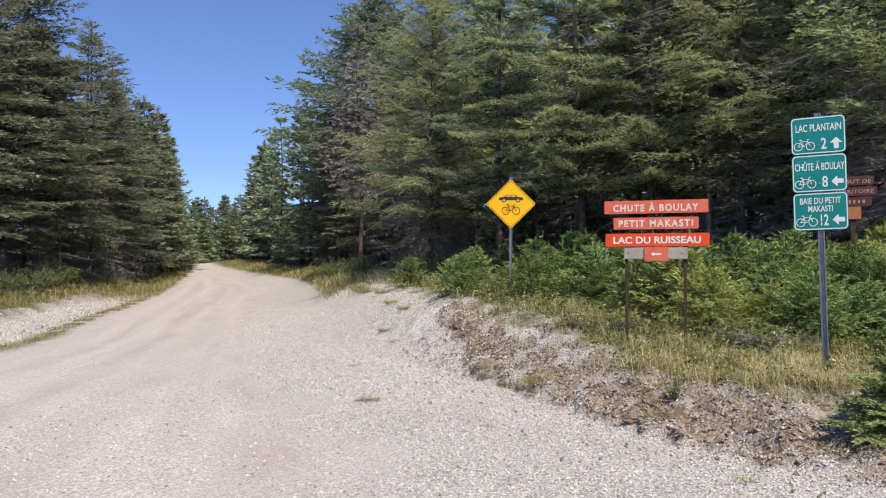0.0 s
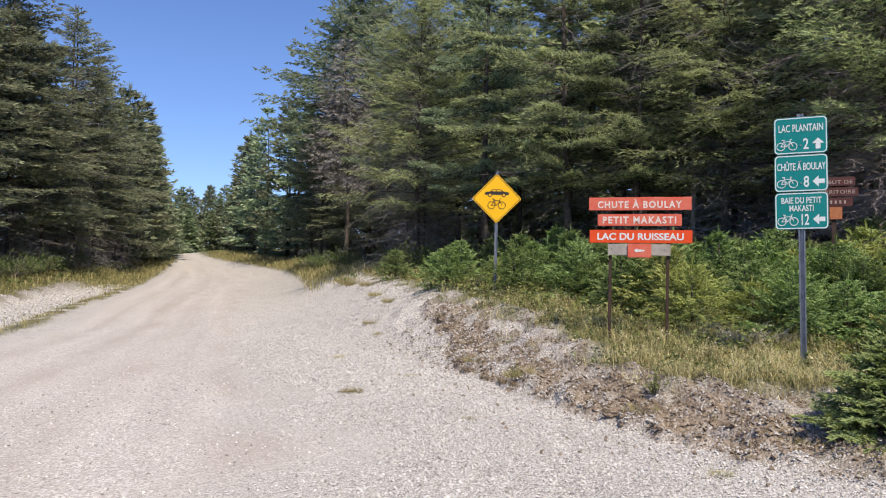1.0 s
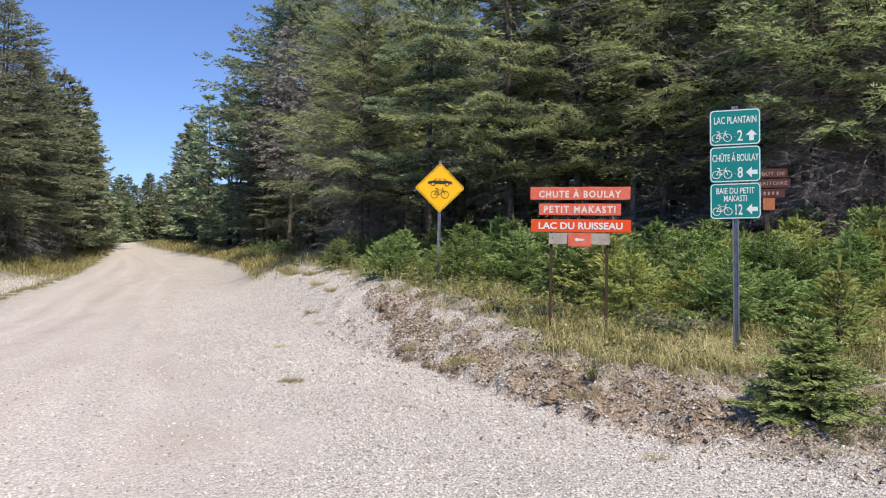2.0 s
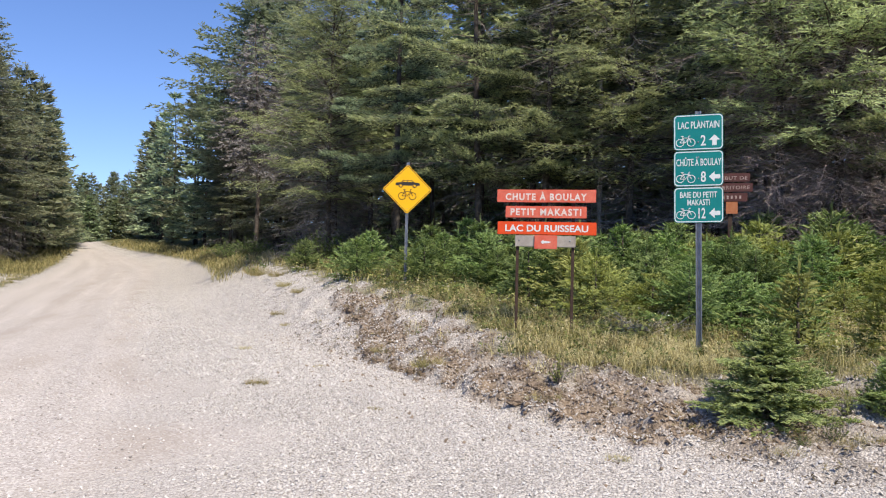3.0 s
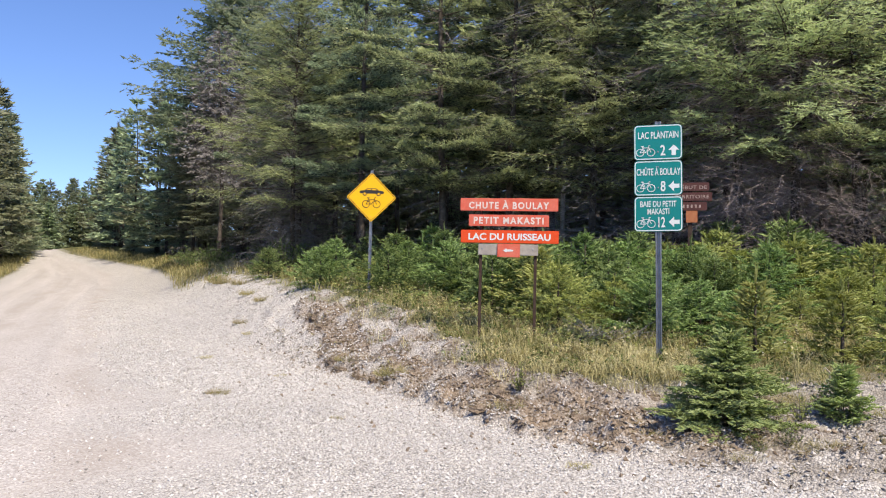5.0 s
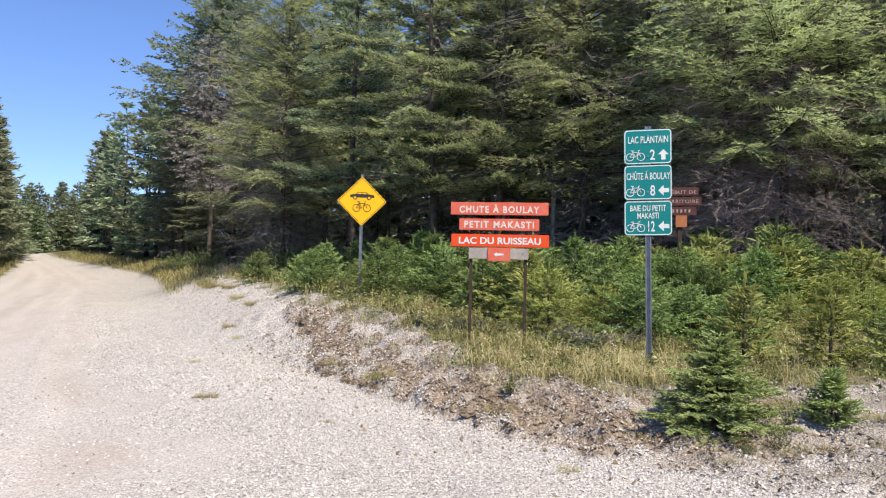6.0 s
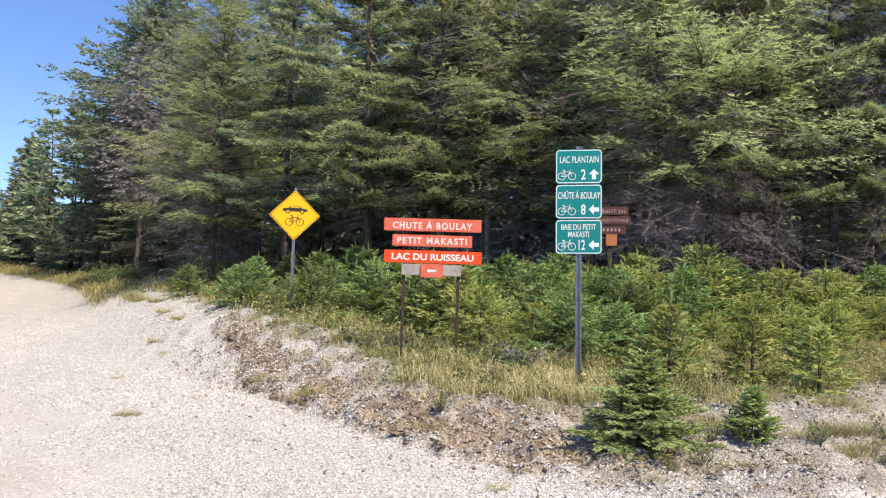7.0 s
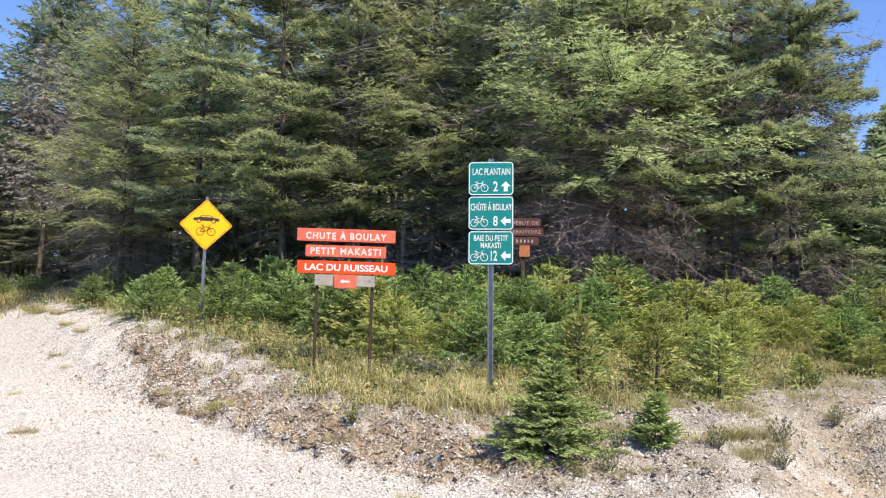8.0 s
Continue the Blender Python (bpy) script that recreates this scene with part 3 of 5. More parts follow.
def yellow_sign(x, y, turn, lean):
    g = height(x, y)
    top, side = 3.515, 0.726
    sign = thing("warning_sign", pose(x, y, g, 0, lean, turn), "yellow diamond warning sign with car and bicycle on a steel post", "road sign")
    mid = top - g - side * 0.7071
    r45 = radians(45)
    part("post", u_post("post", top + 0.05 - g, -0.3, 0.06, 0.028), sign, "galvanised steel post")
    panel = part("panel", plate("panel", rounded(side, side, 0.04, 5, 0, mid, r45), 0.004, YELLOW, -0.008), sign)
    part("border", ring_plate("border", rounded(side * 0.955, side * 0.955, 0.03, 5, 0, mid, r45), rounded(side * 0.925, side * 0.925, 0.025, 5, 0, mid, r45), 0.002, BLACK, -0.0095), panel, "thin black border")
    k = side / 0.7
    body = [(-0.235, 0.02), (-0.24, 0.05), (-0.225, 0.075), (-0.135, 0.085), (-0.085, 0.128), (0.085, 0.128), (0.135, 0.085), (0.225, 0.075), (0.245, 0.055), (0.24, 0.02)]
    car = part("car_symbol", plate("car_symbol", [(px * k, mid + (pz + 0.055) * k) for px, pz in body], 0.002, BLACK, -0.0105), panel, "black car symbol")
    for wx in (-0.135, 0.14):
        a = [2 * math.pi * i / 16 for i in range(16)]
        part("wheel", plate("wheel", [(k * (wx + 0.043 * math.cos(q)), mid + k * (0.072 + 0.043 * math.sin(q))) for q in a], 0.002, BLACK, -0.011), panel)
        part("hub", plate("hub", [(k * (wx + 0.024 * math.cos(q)), mid + k * (0.072 + 0.024 * math.sin(q))) for q in a], 0.001, YELLOW, -0.0125), panel)
    for pts in ([(-0.1, 0.09), (-0.072, 0.118), (-0.012, 0.118), (-0.012, 0.09)], [(0.006, 0.09), (0.006, 0.118), (0.072, 0.118), (0.1, 0.09)]):
        part("window", plate("window", [(px * k, mid + (pz + 0.055) * k) for px, pz in pts], 0.001, YELLOW, -0.0118), panel)
    part("bicycle_symbol", bike_symbol("bicycle_symbol", 0.36 * k, BLACK, 0, mid - 0.095 * k, -0.0105, 0.0062), panel, "black bicycle symbol")
    for dz in (0.40, -0.40):
        part("bolt", bolt(0, -0.009, mid + dz), panel)


def green_sign(x, y, turn, lean):
    g = height(x, y)
    sign = thing("route_sign", pose(x, y, g, 0, lean, turn), "three stacked green cycle-route panels on a galvanised steel post", "road sign")
    top, w, h = 3.512 - g, 0.60, 0.449
    part("post", u_post("post", top + 0.045, -0.3, 0.075, 0.04), sign, "galvanised steel channel post with a dented foot")
    panels = ((("LAC PLANTAIN",), "2", 0.0), (("CHÛTE À BOULAY",), "8", 1.5708), (("BAIE DU PETIT", "MAKASTI"), "12", 1.5708))
    for i, (lines, number, turn_arrow) in enumerate(panels):
        cz = top - h / 2 - i * (h + 0.012)
        cx = 0.0
        f = -0.008
        panel = part("panel", plate("panel", rounded(w, h, 0.05, 6, cx, cz), 0.004, GREEN, f), sign, "green panel reading " + " ".join(lines) + " " + number)
        part("border", ring_plate("border", rounded(w - 0.012, h - 0.012, 0.046, 6, cx, cz), rounded(w - 0.036, h - 0.036, 0.036, 6, cx, cz), 0.0015, WHITE, f - 0.0012), panel, "thin white border")
        if len(lines) == 1:
            part("lettering", words("lettering", lines[0], 0.125, WHITE, cx + 0.004, f - 0.002, cz + 0.092, 0.50 if i == 0 else 0.545, 0.0016, 1.0), panel)
        else:
            part("lettering", words("lettering", lines[0], 0.105, WHITE, cx, f - 0.002, cz + 0.128, 0.45, 0.0016), panel)
            part("lettering", words("lettering", lines[1], 0.105, WHITE, cx, f - 0.002, cz + 0.032, 0.27, 0.0016), panel)
        part("bicycle_symbol", bike_symbol("bicycle_symbol", 0.235, WHITE, cx - 0.155, cz - 0.105, f - 0.002, 0.0052), panel)
        part("numeral", words("numeral", number, 0.185, WHITE, cx + (0.06 if number != "12" else 0.042), f - 0.002, cz - 0.105, 0.062 if number != "12" else 0.085, 0.003), panel)
        part("arrow", plate("arrow", arrow_outline(cx + 0.195, cz - 0.105, 0.135, turn_arrow), 0.0015, WHITE, f - 0.0015), panel)
        for dz in (0.145, -0.125):
            part("bolt", bolt(0.0, f - 0.002, cz + dz, 0.011), panel, "rusty bolt head")


def wooden_sign(x, y, turn, lean):
    g = height(x, y)
    sign = thing("wooden_sign", pose(x, y, g, 0, lean, turn), "red-orange lettered wooden boards on two thin brown posts", "wooden sign")
    top = 2.665 - g
    for px in (-0.41, 0.40):
        part("post", board("post", 0.042, 0.042, top + 0.3, BROWN_POST, 0.004, px, 0.045, (top - 0.04) / 2 - 0.15), sign)
    rows = ((1.44, 0.188, 0.0, -0.008, "CHUTE À BOULAY", RED_OLD, CREAM, 1.18, 0.135), (1.18, 0.172, 0.0, -0.250, "PETIT MAKASTI", RED_OLD, CREAM, 1.03, 0.135),
            (1.44, 0.188, 0.015, -0.480, "LAC DU RUISSEAU", RED_NEW, WHITE, 1.21, 0.135))
    for w, h, cx, dz, text, paint, ink, tw, size in rows:
        cz = top - h / 2 + dz
        b = part("board", board("board", w, 0.035, h, paint, 0.005, cx, 0.0, cz, 0.004), sign, ("freshly painted" if paint is RED_NEW else "faded") + " red-orange board reading " + text)
        for word in split_words(words("lettering", text, size, ink, cx, -0.0195, cz, tw, 0.0045 if paint is RED_OLD else 0.0035, 1.25 if paint is RED_OLD else 1.0), size * 0.3):
            part("lettering", word, b)
    plank = part("plank", board("plank", 0.88, 0.03, 0.165, GREY_WOOD, 0.004, 0.0, 0.004, top - 0.762, 0.004), sign, "bare weathered grey plank")
    for px in (-0.38, 0.36):
        part("bolt", bolt(px, -0.012, top - 0.752, 0.012), plank)
    tag = part("arrow_board", board("arrow_board", 0.33, 0.02, 0.20, RED_OLD, 0.004, 0.01, -0.024, top - 0.775), sign, "small red board with a white arrow")
    part("arrow", plate("arrow", [(0.01 + 0.075 * a, top - 0.775 + 0.075 * b) for a, b in ((-1, 0), (-0.45, 0.42), (-0.35, 0.2), (0.3, 0.22), (0.95, 0.1), (0.95, -0.1), (0.3, -0.22), (-0.35, -0.2), (-0.45, -0.42))], 0.002, WHITE, -0.037), tag)


def brown_sign(x, y, turn):
    g = height(x, y)
    sign = thing("territory_sign", pose(x, y, g, 0, 0, turn), "dark maroon wooden boards with pale lettering under the trees", "wooden sign")
    top = 3.275 - g
    part("post", board("post", 0.08, 0.08, top + 0.3, BROWN_POST, 0.006, -0.03, 0.06, top / 2 - 0.15), sign)
    for w, dz, text in ((0.64, 0.0, "DÉBUT DE"), (0.74, -0.19, "TERRITOIRE"), (0.56, -0.375, "")):
        b = part("board", board("board", w, 0.03, 0.165, MAROON, 0.005, 0, 0.0, top - 0.085 + dz, 0.004), sign, "dark maroon board" + (" reading " + text if text else ""))
        if text:
            for word in split_words(words("lettering", text, 0.095, DULL_CREAM, 0, -0.018, top - 0.085 + dz, w * 0.86, 0.001, 1.1), 0.03):
                part("lettering", word, b)
        else:
            for k in range(5):
                part("mark", board("mark", 0.034, 0.004, 0.062, DULL_CREAM, 0.001, -0.15 + 0.075 * k, -0.017, top - 0.085 + dz), b, "pale illegible lettering")
    part("tag", board("tag", 0.215, 0.02, 0.27, RUST_TAG, 0.006, 0.0, 0.0, top - 0.64), sign, "orange-brown board")


yellow_sign(1.336, 16.874, -6, 1.0)
wooden_sign(2.959, 11.664, -20, 0.6)
green_sign(4.520, 9.836, -26, -0.75)
brown_sign(7.38, 14.755, -27)


# ---- conifers ----
Z = np.array((0, 0, 1.0))


def curve_at(pts, s):
    """Points and directions at the shares s of a polyline with even steps."""
    n = len(pts) - 1
    i = np.clip((s * n).astype(int), 0, n - 1)
    f = (s * n - i)[:, None]
    return pts[i] * (1 - f) + pts[i + 1] * f, unit(pts[i + 1] - pts[i])


def bough(r, crown, wood, start, phi, rise, L, droop, gap, spray, bare, twist=0.0, flat=1.0, thin=0.012, lift=0.06, reach=0.42, plump=1.0, brush=0.0):
    """One bough: a bent limb, side shoots on both sides and needle sprays along them."""
    s = np.linspace(0, 1, 7)
    h = np.array((math.cos(phi), math.sin(phi), 0))
    hs = np.array((-h[1], h[0], 0))
    pts = start + L * (s[:, None] * math.cos(rise) * h + (s * math.sin(rise) - droop * s ** 2 + 0.55 * droop * s ** 3.4)[:, None] * Z
                       + (twist * s ** 2)[:, None] * hs)
    if wood is not None:
        wood.tube(pts[::2], np.array((1, 0.7, 0.42, 0.1)) * thin * (0.5 + L * 0.5), 3, cap=False)
    m = max(3, int(L * (1 - bare) / gap))
    sb = np.concatenate([bare + (1 - bare) * (np.arange(m) + r.rand(m)) / m] * 2)
    sg = np.repeat((1.0, -1.0), m)
    b, tan = curve_at(pts, np.clip(sb, 0, 0.999))
    lb = np.clip(L * (0.10 + reach * (1 - sb)) * (0.55 + 0.7 * r.rand(2 * m)), 0.10, 0.85)
    d = unit(hs * sg[:, None] * (0.75 + 0.3 * r.rand(2 * m))[:, None] + tan * 0.75 + Z * (r.randn(2 * m) * 0.2 * flat - 0.06)[:, None])
    # sprays along the shoots
    k = max(2, int(lb.max() / (gap * 0.62)))
    u = (np.arange(k)[None] + r.rand(2 * m, k)) * gap * 0.62 / lb[:, None]
    keep = (u < 1).ravel()
    u = np.minimum(u, 1)
    base = b[:, None] + d[:, None] * (u * lb[:, None])[..., None] - Z * (0.22 * min(flat, 1.0) * u ** 2 * lb[:, None])[..., None]
    perp = unit(np.cross(d, Z))
    sg2 = np.where(r.rand(2 * m, k) < 0.5, 1.0, -1.0)
    way = unit(d[:, None] * 0.75 + perp[:, None] * (sg2 * (0.4 + 0.6 * r.rand(2 * m, k)))[..., None] + Z * (r.randn(2 * m, k) * 0.3 * min(1.0, flat + 0.2) + lift)[..., None])
    n = 2 * m * k
    ln = spray * (0.6 + 0.7 * r.rand(n))
    up = unit(Z * (0.6 if flat < 0.5 else 0.3) + r.randn(n, 3) * 0.55)
    # tint carries painted crown shade: darker near the stem, lit and younger at the tips
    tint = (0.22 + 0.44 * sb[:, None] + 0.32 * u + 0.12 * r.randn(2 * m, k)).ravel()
    if brush < 0:
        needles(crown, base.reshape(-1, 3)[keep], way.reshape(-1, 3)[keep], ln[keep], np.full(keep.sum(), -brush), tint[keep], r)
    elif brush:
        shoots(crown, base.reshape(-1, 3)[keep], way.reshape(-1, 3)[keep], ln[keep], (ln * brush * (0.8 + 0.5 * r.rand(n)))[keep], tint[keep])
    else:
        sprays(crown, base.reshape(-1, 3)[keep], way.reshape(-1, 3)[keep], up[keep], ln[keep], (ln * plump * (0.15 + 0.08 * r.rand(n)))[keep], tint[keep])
    # shoot ends and the bough's own tip
    tipb = np.concatenate([b + d * (lb * 0.75)[:, None] - Z * (0.16 * lb)[:, None], pts[-2:-1]])
    tipd = np.concatenate([d, unit(pts[-1:] - pts[-2:-1])])
    ln = spray * (1.0 + 0.6 * r.rand(len(tipb)))
    if brush < 0:
        needles(crown, tipb, unit(tipd + r.randn(len(tipb), 3) * 0.1), ln, np.full(len(ln), -brush), 0.85 + 0.15 * r.randn(len(tipb)), r)
    elif brush:
        shoots(crown, tipb, unit(tipd + r.randn(len(tipb), 3) * 0.1), ln * 1.1, ln * brush * 0.9, 0.8 + 0.15 * r.randn(len(tipb)))
    else:
        sprays(crown, tipb, unit(tipd + r.randn(len(tipb), 3) * 0.1), unit(Z * 0.3 + r.randn(len(tipb), 3) * 0.7), ln, ln * 0.2, 0.8 + 0.15 * r.randn(len(tipb)))
    return pts


def shoots(soup, base, way, length, radius, tint):
    """Needled shoots as slender three-sided brushes, palest at the tip."""
    a = unit(np.cross(way, unit(np.array((0.31, 0.2, 0.93)) + 0.5 * way[:, ::-1])))
    b = np.cross(way, a)
    q = radius[:, None]
    v = np.stack([base + a * q, base - a * q * 0.5 + b * q * 0.87, base - a * q * 0.5 - b * q * 0.87, base + way * length[:, None]], 1)
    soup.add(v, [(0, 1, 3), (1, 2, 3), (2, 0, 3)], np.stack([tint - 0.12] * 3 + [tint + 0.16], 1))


def needles(soup, base, way, length, width, tint, r):
    """Single needled twigs, mostly lying flat so that they face the sky."""
    side = unit(np.cross(way, Z) + 0.55 * r.randn(len(base), 3)) * (width * length)[:, None]
    soup.add(np.stack([base - side, base + side, base + way * length[:, None]], 1), [(0, 1, 2)], np.stack([tint - 0.08, tint - 0.08, tint + 0.14], 1))


def pad_bough(r, crown, wood, start, phi, rise, L, droop, count, size, bare, broad=0.27):
    """One bough of a tiered spruce: a level limb that carries a thick mat of short upturned shoots, tinted as if lit on
    top and rim, shaded beneath.
    """
    s = np.linspace(0, 1, 5)
    h = np.array((math.cos(phi), math.sin(phi), 0))
    hs = np.array((-h[1], h[0], 0))
    pts = start + L * (s[:, None] * math.cos(rise) * h + (s * math.sin(rise) - droop * s ** 2 + 0.7 * droop * s ** 3.2)[:, None] * Z + (r.randn() * 0.1 * s ** 2)[:, None] * hs)
    wood.tube(pts[::2], np.array((1, 0.6, 0.15)) * 0.012 * (0.5 + L * 0.5), 3, cap=False)
    n = max(24, int(count * L))
    u = bare + (1 - bare) * r.rand(n) ** 0.75
    v = r.uniform(-1, 1, n)
    half = L * broad * np.sin(np.pi * np.clip((u - bare * 0.6) / (1 - bare * 0.6), 0.02, 0.97) ** 0.85) + 0.05
    half = half * (0.75 + 0.35 * np.sin(u * 17 + phi * 5) * np.sign(v))
    b, tan = curve_at(pts, np.clip(u, 0, 0.999))
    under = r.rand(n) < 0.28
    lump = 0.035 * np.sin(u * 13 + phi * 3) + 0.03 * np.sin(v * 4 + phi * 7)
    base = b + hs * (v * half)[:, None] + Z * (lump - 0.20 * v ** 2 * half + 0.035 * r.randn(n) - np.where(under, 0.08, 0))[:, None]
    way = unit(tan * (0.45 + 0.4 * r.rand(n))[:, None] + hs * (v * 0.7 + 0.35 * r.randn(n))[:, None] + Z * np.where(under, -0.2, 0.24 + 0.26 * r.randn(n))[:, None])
    # shade painted into the tint: dark underside, lighter top and rim
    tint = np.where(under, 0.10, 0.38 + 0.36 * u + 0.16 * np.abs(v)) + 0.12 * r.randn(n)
    ln = size * (0.65 + 0.7 * r.rand(n))
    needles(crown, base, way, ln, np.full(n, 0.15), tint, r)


def dead_bough(r, wood, start, phi, rise, L, droop, count, thin=0.009, fur=0):
    s = np.linspace(0, 1, 3)
    h = np.array((math.cos(phi), math.sin(phi), 0))
    pts = start + L * (s[:, None] * math.cos(rise) * h + (s * math.sin(rise) - droop * s ** 2)[:, None] * Z) + r.randn(3, 3) * 0.03 * L * s[:, None]
    wood.tube(pts, np.linspace(1, 0.2, 3) * thin * (0.6 + 0.4 * L), 3, cap=False)
    sb = 0.2 + 0.8 * r.rand(count)
    b, tan = curve_at(pts, np.clip(sb, 0, 0.999))
    d = unit(tan * 0.6 + r.randn(count, 3) * np.array((0.6, 0.6, 0.45)))
    ln = L * (0.12 + 0.34 * r.rand(count)) * (1.15 - 0.6 * sb)
    slivers(wood, b, b + d * ln[:, None] - Z * (0.1 * ln)[:, None], np.full(count, thin * 0.6))
    b2, ln2 = b + d * (ln * 0.5)[:, None], ln * 0.5
    d2 = unit(d + r.randn(count, 3) * 0.7)
    slivers(wood, b2, b2 + d2 * ln2[:, None], np.full(count, thin * 0.55))
    if fur:
        b, tan = curve_at(pts, np.clip(0.15 + 0.85 * r.rand(fur), 0, 0.999))
        b = b + r.randn(fur, 3) * np.array((0.10, 0.10, 0.06)) * L
        ln = 0.08 + 0.16 * r.rand(fur)
        slivers(wood, b, b + unit(tan + r.randn(fur, 3) * np.array((0.8, 0.8, 0.5)) - Z * 0.15) * ln[:, None], np.full(fur, thin * 0.85))


def conifer(seed, H, R, foliage, gap=0.15, spray=0.17, boughs=130, start=0.18, droop=0.25, rise=0.12, dead=50, shape=0.85, girth=0.016, ragged=0.25,
            clumpy=0.0, dead_top=0.4, flat=1.0, twigs=10, wooded=True, each=6, lift=0.06, reach=0.42, plump=1.0, inner=0.10, brush=0.0, dead_reach=0.5, pads=0, grey=False, fur=0):
    """The meshes of one conifer: trunk, crown of needle boughs, living limbs and dead lower twigs."""
    r = np.random.RandomState(seed)
    trunk, crown, limbs, deadwood = Soup(), Soup(), Soup(), Soup()
    zs = np.linspace(-0.4, H, 9)
    sway = np.stack([np.sin(zs * 0.4 + seed) * 0.08, np.cos(zs * 0.33 + seed * 2) * 0.08, zs], 1)
    trunk.tube(sway, np.linspace(girth * H * 0.62, 0.012, 9) * np.array((1.35, 1.0, 1, 1, 1, 1, 1, 1, 1)), 8)
    at = lambda z: np.array((np.interp(z, zs, sway[:, 0]), np.interp(z, zs, sway[:, 1]), z))
    tiers = max(4, boughs // each)
    for j in range(tiers):
        level = ((j + 0.5 + 0.3 * r.randn()) / tiers)
        for i in range(each):
            q = min(max(level + (0.09 if each > 6 else 0.3) * r.randn() / tiers, 0), 1) ** 0.92
            z = H * (start + (0.985 - start) * q)
            full = (1 - q) ** shape * (0.35 + 0.65 * min(1.0, q * 5 + 0.45)) + 0.03
            L = R * full * (1 - ragged + 2 * ragged * r.rand())
            if clumpy and r.rand() < clumpy * 0.3:
                L *= 0.55
            L = max(L, 0.16)
            phi = (j * 0.55 + i / each) * 6.283 + r.randn() * 0.3
            if pads:
                if r.rand() < 0.88:
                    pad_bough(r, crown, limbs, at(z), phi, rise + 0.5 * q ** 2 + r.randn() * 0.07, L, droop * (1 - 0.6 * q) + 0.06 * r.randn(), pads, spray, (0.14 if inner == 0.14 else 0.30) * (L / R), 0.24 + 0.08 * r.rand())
                continue
            bough(r, crown, limbs if wooded else None, at(z), phi, rise + 0.55 * q ** 2 + r.randn() * 0.08, L, droop * (1 - 0.7 * q) + 0.05 * r.randn(), gap, spray,
                  min(0.66, inner + 0.42 * (L / R) * (0.5 + 0.5 * (1 - q))), r.randn() * 0.12, flat, 0.012, lift, reach, plump, brush)
    for i in range(8):
        b = at(H * (0.95 + 0.05 * i / 8))[None]
        a = i * 2.4
        sprays(crown, b, unit(np.array([[math.cos(a) * 0.5, math.sin(a) * 0.5, 1.1]])), unit(np.array([[math.sin(a), math.cos(a), 0.2]])), np.array([spray * 1.4]), np.array([spray * 0.26]), np.array([0.8]))
    for i in range(dead):
        z = H * (0.03 + (dead_top - 0.03) * r.rand() ** 1.7)
        dead_bough(r, deadwood, at(z), r.rand() * 6.283, r.randn() * 0.15 - 0.05, R * (0.25 + dead_reach * r.rand()), 0.18, twigs, 0.0055 if dead_reach < 0.6 or fur else 0.007, fur)
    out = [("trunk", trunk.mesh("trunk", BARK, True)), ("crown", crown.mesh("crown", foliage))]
    if wooded:
        out.append(("branchwork", limbs.mesh("branchwork", BARK)))
    if dead:
        out.append(("deadwood", deadwood.mesh("deadwood", BROWN_TWIGS if fur else GREY_TWIGS if grey else DEADWOOD)))
    return out


def dead_tree(seed, H, R):
    """A dead spruce: drooping boughs that still carry a fur of grey twigs."""
    r = np.random.RandomState(seed)
    trunk, twigs = Soup(), Soup()
    zs = np.linspace(-0.4, H, 8)
    pts = np.stack([0.1 * np.sin(zs * 0.5), 0.1 * np.cos(zs * 0.4), zs], 1)
    trunk.tube(pts, np.linspace(0.10, 0.012, 8), 7)
    for i in range(150):
        q = (i + r.rand()) / 150
        L = R * ((1 - q) ** 0.6 + 0.10) * (0.6 + 0.6 * r.rand())
        start = np.array((0, 0, H * (0.36 + 0.62 * q)))
        bough(r, twigs, None, start, i * 2.4 + r.randn() * 0.4, 0.1 + 0.2 * q, L, 0.75, 0.13, 0.15, 0.12, r.randn() * 0.1, 0.8, 0.012, -0.35, 0.24, 0.7)
        if i % 2:
            dead_bough(r, twigs, start, i * 2.4 + r.randn(), 0.05, L, 0.6, 14, 0.006)
    return [("trunk", trunk.mesh("trunk", BARK, True)), ("deadwood", twigs.mesh("deadwood", GREY_TWIGS))]


def plant_tree(kind, meshes, x, y, turn, size, label, category, group, sink=0.05):
    ob = thing(kind, pose(x, y, height(x, y) - sink, 0, 0, turn) @ Matrix.Diagonal((size, size, size, 1)), label, category, group)
    for name, me in meshes:
        made = part(name, me, ob)
        if name in ("branchwork", "deadwood"):
            tagged(made, "joined thin branches" if name == "branchwork" else "joined dead grey twigs", kind="stuff")
    return ob


SPRUCE_LABEL = "tall green spruce with bare grey lower twigs"
LARCH_LABEL = "light green feathery larch with spreading boughs"
EDGE = "trees at the forest edge"

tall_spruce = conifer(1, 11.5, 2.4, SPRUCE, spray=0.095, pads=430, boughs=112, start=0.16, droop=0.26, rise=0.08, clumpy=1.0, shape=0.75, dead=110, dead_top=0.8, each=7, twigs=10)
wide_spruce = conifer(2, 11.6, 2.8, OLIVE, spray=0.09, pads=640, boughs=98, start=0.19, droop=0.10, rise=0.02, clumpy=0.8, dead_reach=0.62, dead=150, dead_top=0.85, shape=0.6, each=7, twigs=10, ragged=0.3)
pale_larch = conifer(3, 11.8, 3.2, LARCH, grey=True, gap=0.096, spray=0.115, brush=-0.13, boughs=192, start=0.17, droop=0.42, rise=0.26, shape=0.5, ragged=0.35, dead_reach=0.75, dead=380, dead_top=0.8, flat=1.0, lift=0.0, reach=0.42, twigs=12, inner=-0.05)
